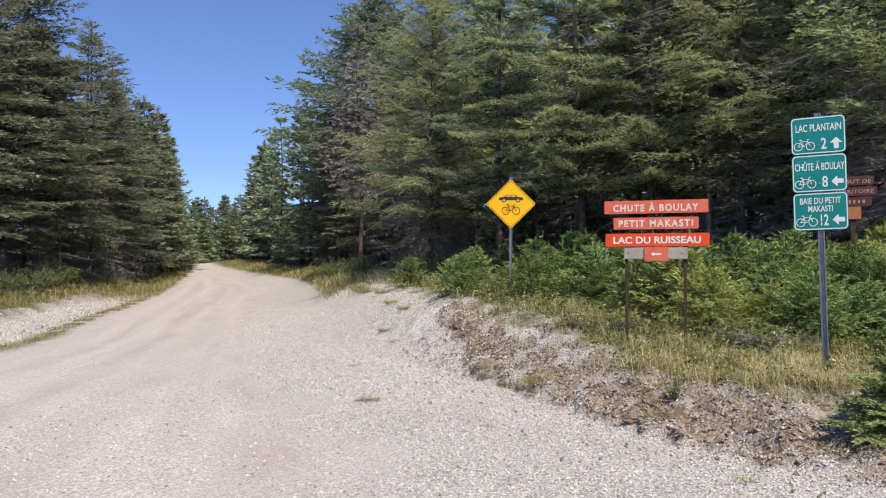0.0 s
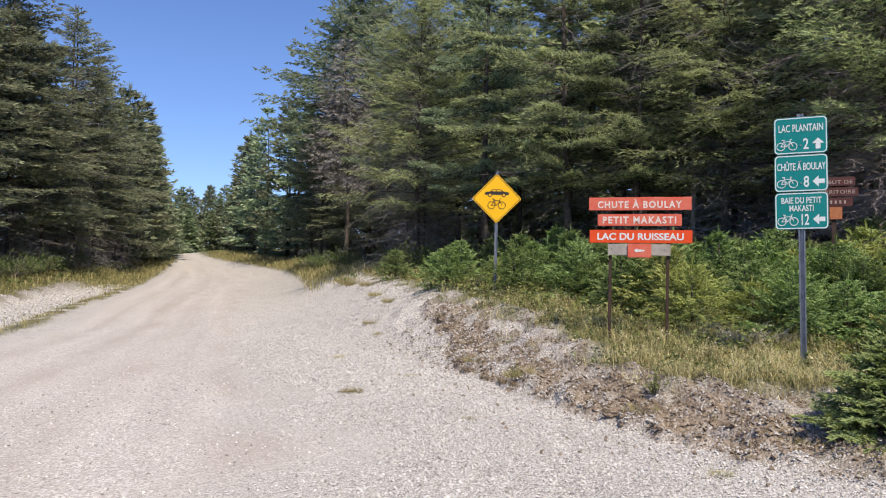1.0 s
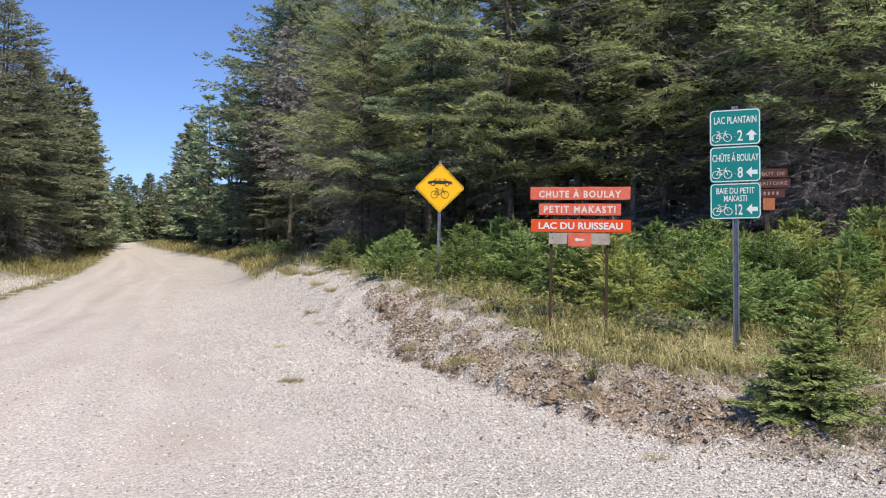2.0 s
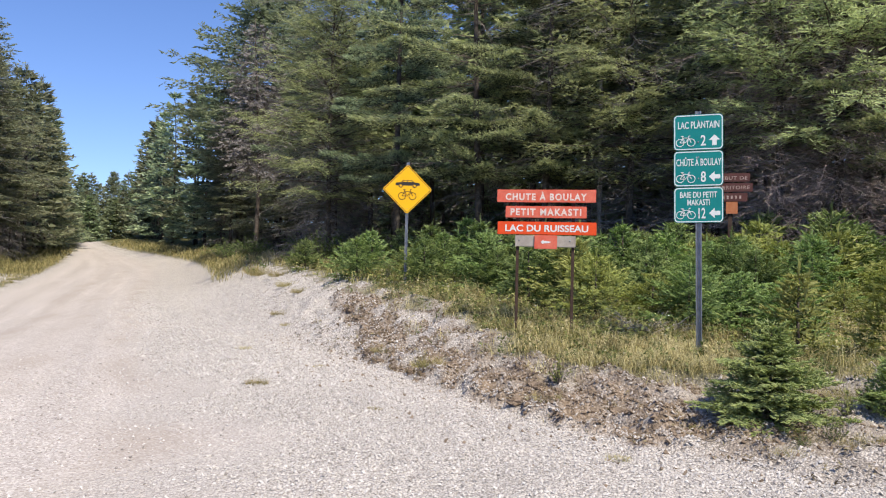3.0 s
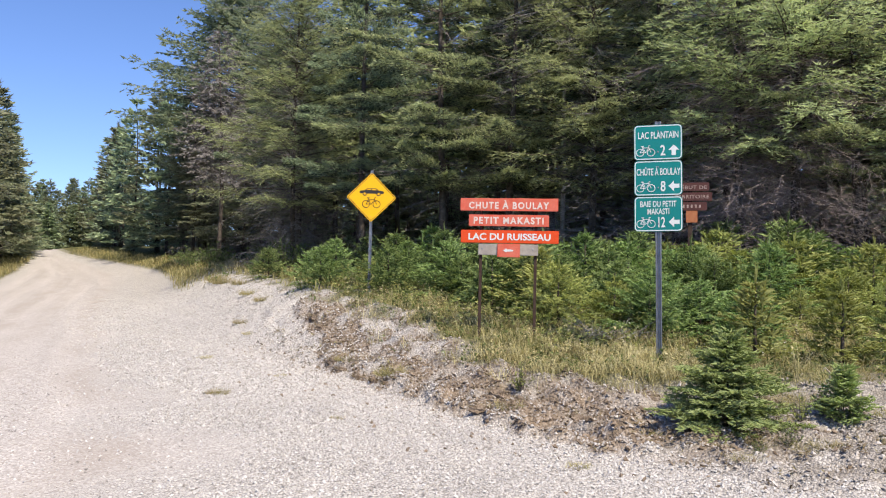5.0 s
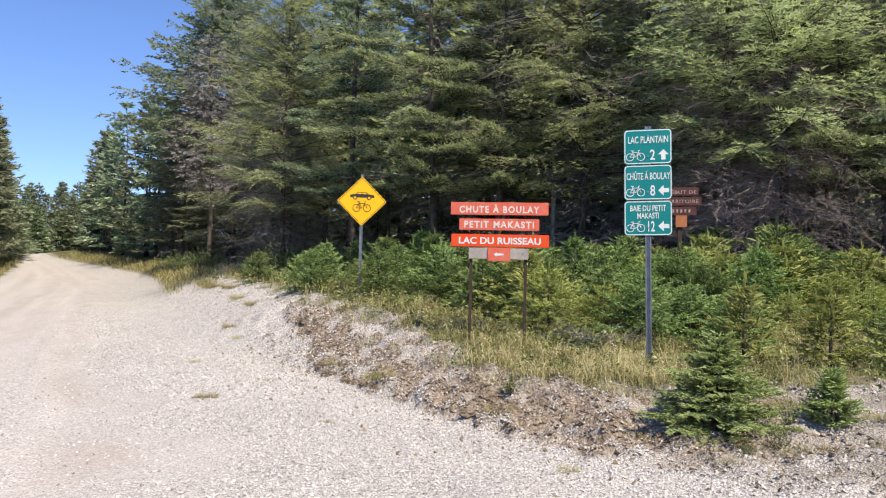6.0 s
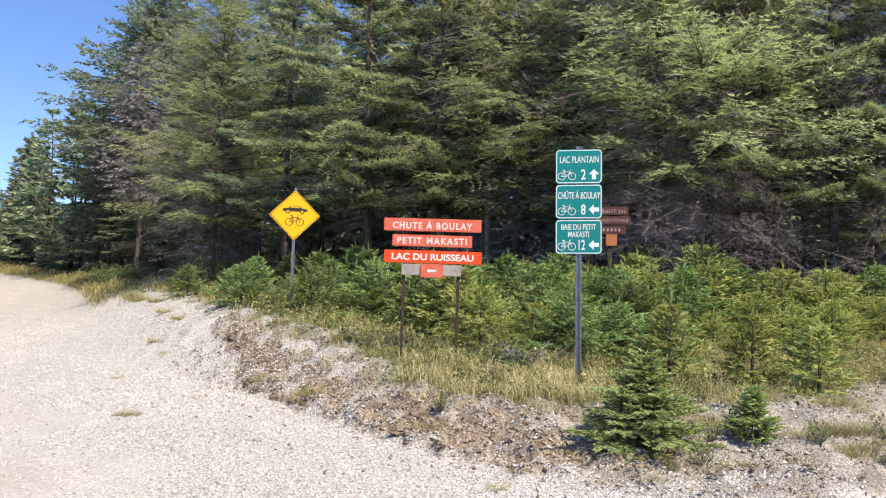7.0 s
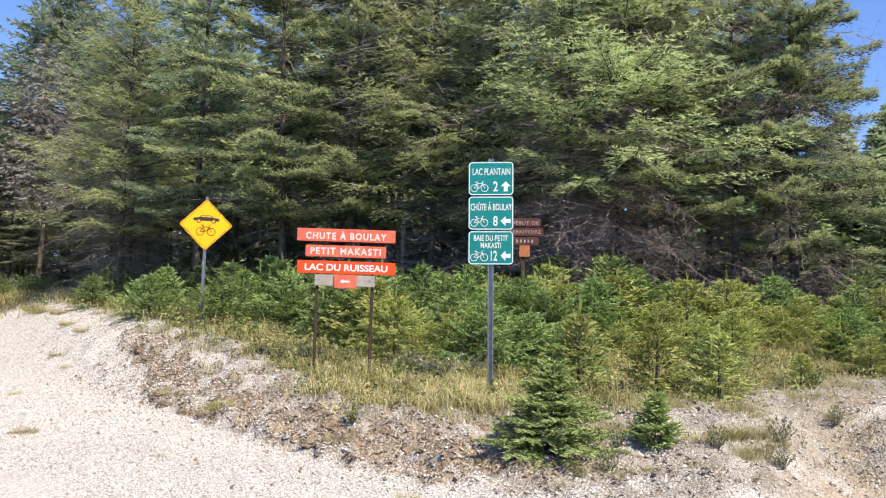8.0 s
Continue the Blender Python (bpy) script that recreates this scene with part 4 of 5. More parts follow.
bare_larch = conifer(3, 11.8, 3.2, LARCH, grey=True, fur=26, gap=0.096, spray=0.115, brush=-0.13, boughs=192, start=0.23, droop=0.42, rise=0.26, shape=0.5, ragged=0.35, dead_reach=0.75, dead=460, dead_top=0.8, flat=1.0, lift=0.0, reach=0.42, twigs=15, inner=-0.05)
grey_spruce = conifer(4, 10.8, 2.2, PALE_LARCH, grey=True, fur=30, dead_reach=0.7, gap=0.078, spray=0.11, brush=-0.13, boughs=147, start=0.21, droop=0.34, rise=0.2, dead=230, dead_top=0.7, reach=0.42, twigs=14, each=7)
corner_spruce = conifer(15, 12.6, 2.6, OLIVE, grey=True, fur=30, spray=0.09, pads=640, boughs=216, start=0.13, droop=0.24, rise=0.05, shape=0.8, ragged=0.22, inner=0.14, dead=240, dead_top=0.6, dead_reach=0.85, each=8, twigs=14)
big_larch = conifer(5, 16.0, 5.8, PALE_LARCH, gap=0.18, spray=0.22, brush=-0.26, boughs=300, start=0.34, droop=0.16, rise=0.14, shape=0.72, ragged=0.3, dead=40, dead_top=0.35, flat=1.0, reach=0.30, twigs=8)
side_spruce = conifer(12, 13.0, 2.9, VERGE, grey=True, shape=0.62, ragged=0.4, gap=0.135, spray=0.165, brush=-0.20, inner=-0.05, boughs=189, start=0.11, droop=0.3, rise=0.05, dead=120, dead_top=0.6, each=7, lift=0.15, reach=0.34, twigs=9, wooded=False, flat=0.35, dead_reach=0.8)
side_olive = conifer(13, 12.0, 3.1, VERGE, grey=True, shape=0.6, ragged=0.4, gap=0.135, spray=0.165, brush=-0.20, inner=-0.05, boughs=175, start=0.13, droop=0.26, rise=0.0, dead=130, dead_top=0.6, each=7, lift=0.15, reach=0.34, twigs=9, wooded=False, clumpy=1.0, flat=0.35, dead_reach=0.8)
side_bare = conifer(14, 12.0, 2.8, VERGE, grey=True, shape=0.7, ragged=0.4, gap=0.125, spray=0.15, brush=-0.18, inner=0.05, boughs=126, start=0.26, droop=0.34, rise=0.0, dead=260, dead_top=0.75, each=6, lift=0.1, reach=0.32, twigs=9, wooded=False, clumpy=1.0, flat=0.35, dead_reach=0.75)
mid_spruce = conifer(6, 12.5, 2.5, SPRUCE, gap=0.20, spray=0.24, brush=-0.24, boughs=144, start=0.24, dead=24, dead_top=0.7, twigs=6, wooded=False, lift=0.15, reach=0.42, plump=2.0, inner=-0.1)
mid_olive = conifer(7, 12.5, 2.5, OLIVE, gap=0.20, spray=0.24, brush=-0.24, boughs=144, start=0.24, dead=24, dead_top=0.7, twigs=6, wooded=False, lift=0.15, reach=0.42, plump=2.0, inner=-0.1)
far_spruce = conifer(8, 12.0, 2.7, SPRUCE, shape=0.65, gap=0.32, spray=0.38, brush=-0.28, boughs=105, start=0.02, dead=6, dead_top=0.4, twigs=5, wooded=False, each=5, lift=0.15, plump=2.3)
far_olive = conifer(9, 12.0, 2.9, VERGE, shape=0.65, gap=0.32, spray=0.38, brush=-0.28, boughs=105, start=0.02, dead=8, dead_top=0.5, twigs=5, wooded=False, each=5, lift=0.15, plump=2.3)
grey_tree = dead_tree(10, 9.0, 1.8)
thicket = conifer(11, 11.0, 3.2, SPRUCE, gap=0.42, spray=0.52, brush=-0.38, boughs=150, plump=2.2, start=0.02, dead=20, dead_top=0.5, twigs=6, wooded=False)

# the front row, from the bend of the road round to the open corner
for kind, meshes, x, y, turn, size, label in (
        ("spruce", side_spruce, -8.2, 64.0, 20, 1.05, SPRUCE_LABEL),
        ("larch", big_larch, -4.8, 63.0, 200, 1.35, "very tall ragged grey-green larch with long boughs"),
        ("spruce", grey_spruce, -6.4, 68.0, 80, 1.6, SPRUCE_LABEL),
        ("spruce", grey_spruce, -0.3, 40.0, 30, 1.25, SPRUCE_LABEL),
        ("dead_spruce", grey_tree, -4.7, 47.1, 10, 1.48, "dead grey spruce bare of needles"),
        ("spruce", tall_spruce, -0.25, 35.4, 130, 1.42, "dark green tall spruce with dense boughs"),
        ("larch", pale_larch, -0.35, 31.2, 40, 1.02, LARCH_LABEL),
        ("spruce", tall_spruce, 1.9, 26.4, 250, 1.1, SPRUCE_LABEL),
        ("spruce", wide_spruce, 3.75, 22.3, 70, 1.05, "spruce with yellow-green pads of needles in tiers"),
        ("spruce", wide_spruce, 5.45, 21.4, 190, 1.02, "spruce with yellow-green pads of needles in tiers"),
        ("spruce", tall_spruce, 6.9, 22.8, 20, 1.1, SPRUCE_LABEL),
        ("larch", pale_larch, 7.4, 20.5, 160, 0.98, LARCH_LABEL),
        ("spruce", tall_spruce, 9.3, 20.5, 300, 1.05, SPRUCE_LABEL),
        ("larch", bare_larch, 9.95, 17.6, 290, 1.0, LARCH_LABEL),
        ("larch", bare_larch, 11.0, 16.9, 80, 1.02, LARCH_LABEL),
        ("spruce", wide_spruce, 12.1, 16.4, 20, 1.0, "spruce with yellow-green pads of needles in tiers"),
        ("spruce", grey_spruce, 13.4, 15.9, 120, 1.0, "slender grey-green spruce with drooping boughs"),
        ("spruce", corner_spruce, 14.8, 15.4, 300, 1.0, "tall olive-green spruce standing at the open corner"),
        ("spruce", tall_spruce, 12.9, 18.6, 210, 1.0, SPRUCE_LABEL),
        ("spruce", tall_spruce, 20.4, 14.6, 10, 0.46, SPRUCE_LABEL)):
    plant_tree(kind, meshes, x, y, turn, size, label, "tree", EDGE)

# the wood behind it
rng = np.random.RandomState(21)
WOOD = np.array([(-36, 140), (-20.3, 86), (-9.4, 63.8), (-4.6, 54), (-2.2, 44), (-0.6, 36), (1.2, 30), (4.6, 25.5), (9.0, 21.6), (13.6, 18.6), (17.8, 15.4), (25, 11), (34, 4)])
placed = []
for row, (depth, step, near) in enumerate(((2.6, 2.6, True), (5.4, 2.6, True), (8.6, 3.8, False), (12.0, 2.8, False))):
    for (ax, ay), (bx, by) in zip(WOOD[:-1], WOOD[1:]):
        n = max(1, int(math.hypot(bx - ax, by - ay) / step))
        for i in range(n):
            k = (i + rng.rand()) / n
            nx, ny = (by - ay), -(bx - ax)
            q = math.hypot(nx, ny)
            x = ax + (bx - ax) * k - nx / q * depth + rng.randn() * 0.4
            y = ay + (by - ay) * k - ny / q * depth + rng.randn() * 0.4
            if y < 3 or (0.90 < x / y < 1.3 and y < 40) or any(math.hypot(x - px, y - py) < 1.5 for px, py in placed):
                continue
            placed.append((x, y))
            far = y > 45 or not near
            if y > 112 or (y > (64 if x > -3 else 45) and row > 1) or (y > 80 and row > 0):
                continue
            meshes = (far_spruce, far_olive)[rng.randint(2)] if far else (mid_spruce, mid_olive)[rng.randint(2)]
            if row == 0 and 40 < y < 70:
                meshes = (side_spruce, side_olive)[rng.randint(2)]
            if row >= 3 and y < 60:
                meshes = thicket
            size = (0.88 + 0.25 * rng.rand()) * (0.46 if x > 18.5 else 0.80 if x > 15.0 else 1.08)
            plant_tree("spruce", meshes, x, y, rng.rand() * 360, size, SPRUCE_LABEL, "tree", "trees of the wood")

for meshes, x, y, size in ((mid_olive, 14.6, 19.4, 0.92), (mid_spruce, 16.4, 17.8, 0.84), (thicket, 15.6, 28.0, 0.9), (thicket, 19.6, 27.8, 0.8), (thicket, 18.2, 33.0, 0.9), (thicket, 17.6, 24.0, 0.85), (thicket, 13.2, 31.5, 0.95)):
    plant_tree("spruce", meshes, x, y, x * 61, size, SPRUCE_LABEL, "tree", "trees of the wood")

for i in range(26):
    x, y = 17.5 + 11 * rng.rand(), 15.5 + 9 * rng.rand()
    plant_tree("spruce", thicket, x, y, rng.rand() * 360, 0.24 + 0.16 * rng.rand(), "low dark spruce behind the open corner", "tree", "trees of the wood")

# across the road, and where the road goes out of sight
LEFT_WOOD = np.array([(-60, 128), (-45, 112), (-29.6, 90), (-25.6, 76), (-23.6, 62), (-22.8, 46), (-21.8, 36), (-21.8, 28), (-22.5, 20)])
for depth, step in ((0.0, 2.6), (3.0, 3.8), (6.5, 3.6)):
    for (ax, ay), (bx, by) in zip(LEFT_WOOD[:-1], LEFT_WOOD[1:]):
        n = max(1, int(math.hypot(bx - ax, by - ay) / step))
        for i in range(n):
            k = (i + rng.rand()) / n
            nx, ny = (by - ay), -(bx - ax)
            q = math.hypot(nx, ny)
            x = ax + (bx - ax) * k + nx / q * depth + rng.randn() * 0.5
            y = ay + (by - ay) * k + ny / q * depth + rng.randn() * 0.5
            if depth > 4 and y > 75:
                continue
            near = y < 64 and depth < 1
            meshes = ((side_spruce, side_olive, side_bare) if near else (mid_spruce, mid_olive, side_bare) if depth < 4 and y < 50 else (far_spruce, far_olive, far_olive))[rng.randint(3)]
            size = (0.95 + 0.3 * rng.rand()) * (1.32 if y < 48 else 1.16 if y < 60 else 1.02)
            plant_tree("spruce", meshes, x, y, rng.rand() * 360, size, SPRUCE_LABEL, "tree", "trees across the road")
for i in range(90):
    x, y = -52 + 40 * (i + rng.rand()) / 90, 109 + rng.rand() * 14
    plant_tree("spruce", (far_spruce, far_olive, thicket)[rng.randint(3)], x, y, rng.rand() * 360, 0.5 + 0.24 * rng.rand(), "distant dark green spruce", "tree", "trees where the road bends away")

for i in range(34):
    x, y = -40 + 17 * (i + rng.rand()) / 34, 119 + rng.rand() * 8
    plant_tree("spruce", (far_spruce, far_olive)[rng.randint(2)], x, y, rng.rand() * 360, 0.66 + 0.22 * rng.rand(), "distant dark green spruce", "tree", "trees where the road bends away")

# ---- young spruces, shrubs, grass and loose stones ----
def young_fir(seed, H, R, foliage, boughs=64, gap=0.056, spray=0.058, leaders=5, brush=0.18):
    """A bushy young spruce: boughs down to the ground and stiff upright leaders."""
    r = np.random.RandomState(seed)
    stem, crown = Soup(), Soup()
    stem.tube([(0, 0, -0.1), (0.01, 0, H * 0.5), (0, 0.01, H * 0.97)], [0.03 * H, 0.018 * H, 0.004], 6)
    for i in range(boughs):
        q = (i + r.rand()) / boughs
        L = R * ((1 - q) ** 0.75 * (0.75 + 0.5 * r.rand()) + 0.06)
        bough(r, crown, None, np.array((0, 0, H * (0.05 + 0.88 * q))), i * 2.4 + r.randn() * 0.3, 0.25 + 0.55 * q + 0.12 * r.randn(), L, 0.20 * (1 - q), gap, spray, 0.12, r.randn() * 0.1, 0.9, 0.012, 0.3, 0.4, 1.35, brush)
    for i in range(leaders):
        a = i * 2.1 + seed
        b = np.array([[0.0, 0.0, H * 0.9]]) if i == 0 else np.array([[math.cos(a) * R * 0.3, math.sin(a) * R * 0.3, H * (0.62 + 0.12 * r.rand())]])
        for k in range(6):
            w = a + k * 1.05
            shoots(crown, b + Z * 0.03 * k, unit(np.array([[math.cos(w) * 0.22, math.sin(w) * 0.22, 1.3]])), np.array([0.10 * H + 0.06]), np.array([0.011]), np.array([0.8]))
    return [("stem", stem.mesh("stem", BARK, True)), ("crown", crown.mesh("crown", foliage))]


def inside(poly, x, y):
    hit = False
    for (ax, ay), (bx, by) in zip(poly, poly[1:] + poly[:1]):
        if (ay > y) != (by > y) and x < (bx - ax) * (y - ay) / (by - ay) + ax:
            hit = not hit
    return hit


FIR_LABEL = "bushy green young spruce with upright pale leaders"
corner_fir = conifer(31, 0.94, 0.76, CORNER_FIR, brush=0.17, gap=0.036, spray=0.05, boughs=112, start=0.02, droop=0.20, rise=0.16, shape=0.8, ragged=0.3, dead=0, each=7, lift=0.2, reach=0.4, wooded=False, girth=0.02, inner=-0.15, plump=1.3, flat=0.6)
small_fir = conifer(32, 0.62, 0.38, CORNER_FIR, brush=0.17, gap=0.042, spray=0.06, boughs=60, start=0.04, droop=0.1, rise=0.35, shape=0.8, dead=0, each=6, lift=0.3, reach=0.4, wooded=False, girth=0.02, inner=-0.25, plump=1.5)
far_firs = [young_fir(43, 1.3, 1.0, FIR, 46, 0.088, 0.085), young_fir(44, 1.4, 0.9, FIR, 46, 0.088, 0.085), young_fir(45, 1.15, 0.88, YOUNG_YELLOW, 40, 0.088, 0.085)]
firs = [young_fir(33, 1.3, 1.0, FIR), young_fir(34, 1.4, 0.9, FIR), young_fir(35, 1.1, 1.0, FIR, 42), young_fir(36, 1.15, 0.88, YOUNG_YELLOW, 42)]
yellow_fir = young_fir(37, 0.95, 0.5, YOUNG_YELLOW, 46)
plant_tree("young_spruce", corner_fir, 4.12, 7.25, 30, 0.90, "small dense blue-green spruce spreading over the gravel bank", "sapling", "young spruces", 0.03)
plant_tree("young_spruce", small_fir, 5.1, 6.93, 80, 0.72, "knee-high green spruce on the gravel", "sapling", "young spruces", 0.03)
for x, y, k in ((5.6, 9.4, 1.15), (6.65, 9.2, 1.1), (7.3, 8.75, 0.95)):
    plant_tree("young_spruce", yellow_fir, x, y, x * 97, k, "yellow-green young spruce beside bare gravel", "sapling", "young spruces", 0.03)
plant_tree("young_spruce", yellow_fir, 8.9, 9.0, 20, 0.55, "yellow-green young spruce beside bare gravel", "sapling", "young spruces", 0.03)
plant_tree("young_spruce", firs[3], 11.9, 11.2, 200, 0.6, "bushy yellow-green young spruce", "sapling", "young spruces", 0.03)
for x, y, k in ((15.4, 14.2, 0.9), (16.3, 14.9, 1.05), (17.4, 15.6, 1.1), (16.0, 13.3, 0.75), (14.6, 13.4, 0.8), (17.0, 14.3, 0.9), (18.4, 16.2, 1.2), (17.8, 16.8, 1.2)):
    plant_tree("young_spruce", far_firs[1], x, y, x * 97, k, FIR_LABEL, "sapling", "young spruces", 0.03)
THICKET = [(-0.9, 22), (0.2, 16.2), (2.0, 13.6), (3.6, 12.7), (5.0, 11.5), (6.2, 10.3), (8.2, 9.9), (10.5, 10.0), (15, 10.0), (18, 12.5), (10, 16.5), (5.5, 19.5), (1, 23.5), (-1.2, 25.0)]
rng = np.random.RandomState(5)
spots = []
while len(spots) < 100:
    x, y = rng.uniform(-1.5, 17), rng.uniform(9.5, 25)
    gap = 0.72 if y < 17 else 1.3
    if inside(THICKET, x, y) and beside(FOOT, np.array(x), np.array(y)) > (3.2 if y < 16.5 else 2.3) and all(math.hypot(x - a, y - b) > gap for a, b in spots) and math.hypot(x - 1.38, y - 16.87) > 0.4 and math.hypot(x - 7.33, y - 14.78) > 0.7:
        spots.append((x, y))
        front = x > 7 and y < 12.5
        if front and rng.rand() < 0.45:
            continue
        pick = 3 if rng.rand() < (0.6 if front else 0.52 if x > 6.5 else 0.1) else rng.randint(3)
        size = (0.72 + 0.36 * rng.rand()) * (0.72 if front else 1.0) * (0.78 if x < 2 else 1.0) * float(np.interp(x, (3.5, 5.6, 7.2, 9.5, 11.5, 15), (1.0, 0.86, 1.06, 1.14, 1.08, 0.85)))
        plant_tree("young_spruce", firs[pick] if y < 13.2 else far_firs[2 if pick > 2 else pick % 2], x, y, rng.rand() * 360, size, FIR_LABEL if pick < 3 else "bushy yellow-green young spruce", "sapling", "young spruces", 0.04)


def leafy(seed, H, R, count, leaf, foliage):
    """A rounded shrub or weed clump: thin stems that fan out, with a leaf on every few centimetres."""
    r = np.random.RandomState(seed)
    stems, leaves = Soup(), Soup()
    for i in range(count):
        a, o = r.rand() * 6.283, r.rand() ** 0.5
        tip = np.array((math.cos(a) * R * o, math.sin(a) * R * o, H * (0.55 + 0.45 * r.rand()) * (1.1 - 0.5 * o)))
        pts = np.stack([tip * k * np.array((1, 1, 1.15 - 0.15 * k)) for k in (0.0, 0.4, 0.75, 1.0)])
        pts[:, :2] += np.array((math.cos(a), math.sin(a))) * R * 0.1
        stems.tube(pts, [0.006, 0.005, 0.003, 0.001], 3, cap=False)
        n = int(4 + 9 * r.rand())
        b, tan = curve_at(pts, 0.25 + 0.749 * r.rand(n))
        sprays(leaves, b, unit(tan * 0.4 + r.randn(n, 3)), unit(r.randn(n, 3) + Z), leaf * (0.7 + 0.6 * r.rand(n)), leaf * 0.3 * (0.8 + 0.4 * r.rand(n)), 0.5 + 0.25 * r.randn(n))
    return [("branchwork", stems.mesh("branchwork", DEADWOOD)), ("foliage", leaves.mesh("foliage", foliage))]


bush = leafy(41, 1.1, 0.9, 150, 0.10, SHRUB)
weed = leafy(42, 0.9, 0.35, 40, 0.07, SHRUB)
for x, y, k in ((-18.6, 33.5, 1.2), (-19.0, 38, 1.3), (-20.2, 43, 1.3), (-18.6, 30.0, 1.3), (-22.4, 52, 1.3), (-19.6, 40.5, 1.0), (-18.8, 35.6, 1.0), (-21.0, 46.5, 1.2)):
    plant_tree("shrub", bush, x, y, x * 53, k, "green leafy shrub on the grassy verge", "shrub", "verge shrubs", 0.03)
for x, y, k in ((-25.5, 27, 0.3), (-26.5, 31, 0.34), (-26.0, 35, 0.32), (-27.0, 39, 0.36), (-26.5, 43, 0.34), (-28.0, 47, 0.36), (-29.0, 33, 0.36), (-29.5, 41, 0.38), (-27.5, 51, 0.36)):
    plant_tree("spruce", thicket, x, y, x * 37, k, "low dark spruce under the trees across the road", "tree", "trees across the road")
for x, y, k in ((5.5, 30.5, 0.34), (8.5, 28.5, 0.34), (2.5, 36.0, 0.36), (11.5, 26.0, 0.32), (6.5, 34.0, 0.36), (0.5, 41.0, 0.38), (9.5, 32.0, 0.36), (14.0, 24.0, 0.32), (4.0, 40.0, 0.38), (1.0, 47.0, 0.4), (12.5, 29.5, 0.34)):
    plant_tree("spruce", thicket, x, y, x * 37, k, "low dark spruce in the depth of the wood", "tree", "trees of the wood")
for x, y, k in ((-2.5, 29.5, 1.2), (-0.8, 26.0, 1.1), (-2.4, 33.5, 1.3), (-1.9, 31.2, 1.0), (-0.2, 24.0, 1.0), (-3.6, 37.0, 1.2), (-6.4, 42.5, 1.2), (-8.2, 47.0, 1.2), (-0.9, 21.8, 0.7)):
    plant_tree("shrub", bush if k > 1.05 else weed, x + 2.0, y, x * 71, k, "dark green weeds below the trees", "shrub", "verge shrubs", 0.03)


def blades(soup, r, x, y, length, width, lean, tint):
    """Bent blades of grass, each two faces."""
    n = len(x)
    a = r.rand(n) * 6.283
    out = np.stack([np.cos(a), np.sin(a), np.zeros(n)], 1)
    side = np.stack([-np.sin(a), np.cos(a), np.zeros(n)], 1) * width[:, None]
    base = np.stack([x, y, land(x, y) - 0.01], 1)
    mid = base + Z * (length * 0.6)[:, None] + out * (length * lean * 0.35)[:, None]
    tip = base + Z * (length * (1.0 - 0.35 * lean))[:, None] + out * (length * lean)[:, None]
    soup.add(np.stack([base - side, base + side, mid + side * 0.7, mid - side * 0.7, tip], 1), [(0, 1, 2, 3), (3, 2, 4)], np.stack([tint - 0.15] * 2 + [tint] * 2 + [tint + 0.15], 1))


def meadow(name, label, count, box, keep, length, width, seed, material=None):
    r = np.random.RandomState(seed)
    x, y = r.uniform(box[0], box[1], count), r.uniform(box[2], box[3], count)
    ok = r.rand(count) < keep(x, y)
    x, y = x[ok], y[ok]
    n = len(x)
    tall = length * (0.45 + 0.8 * r.rand(n)) * (0.75 + 0.35 * waves(x, y, 1.3, 51))
    soup = Soup()
    blades(soup, r, x, y, np.clip(tall, 0.04, 2), width * (0.7 + 0.6 * r.rand(n)), 0.25 + 1.5 * r.rand(n) ** 1.1, 0.56 + 0.28 * waves(x, y, 0.9, 52) + 0.16 * r.randn(n))
    tagged(new(name, soup.mesh(name, material or GRASS)), label, "grass", kind="stuff")


meadow("grass", "dry yellow-green grass below the signs", 150000, (-2, 13, 6.5, 19), lambda x, y: masks(x, y)["turf"] ** 1.3 * smooth(19, 13, y) * (0.35 + 0.65 * smooth(-0.3, 0.5, waves(x, y, 0.5, 66))), 0.23, 0.0034, 61)
meadow("grass", "grass on the verge across the road", 50000, (-30, -9, 16, 84), lambda x, y: masks(x, y)["turf"] * (beside(LEFT, x, y) < 0) * (beside(LEFT, x, y) > -9) * np.where((beside(LEFT, x, y) > -1.2) & (y < 42), 0.18, 1), 0.46, 0.011, 62)
meadow("grass", "tall grass along the far verge", 34000, (-14, 3, 17, 62), lambda x, y: (beside(FOOT, x, y) > 0.5) * (beside(FOOT, x, y) < 4.5) * masks(x, y)["turf"], 0.42, 0.012, 63)
meadow("grass", "sparse dry grass on the gravel bank", 16000, (-1, 9, 4.5, 16), lambda x, y: (beside(FOOT, x, y) > 0.1) * smooth(0.3, 1.1, waves(x, y, 0.6, 64)) * 0.8, 0.085, 0.004, 65)


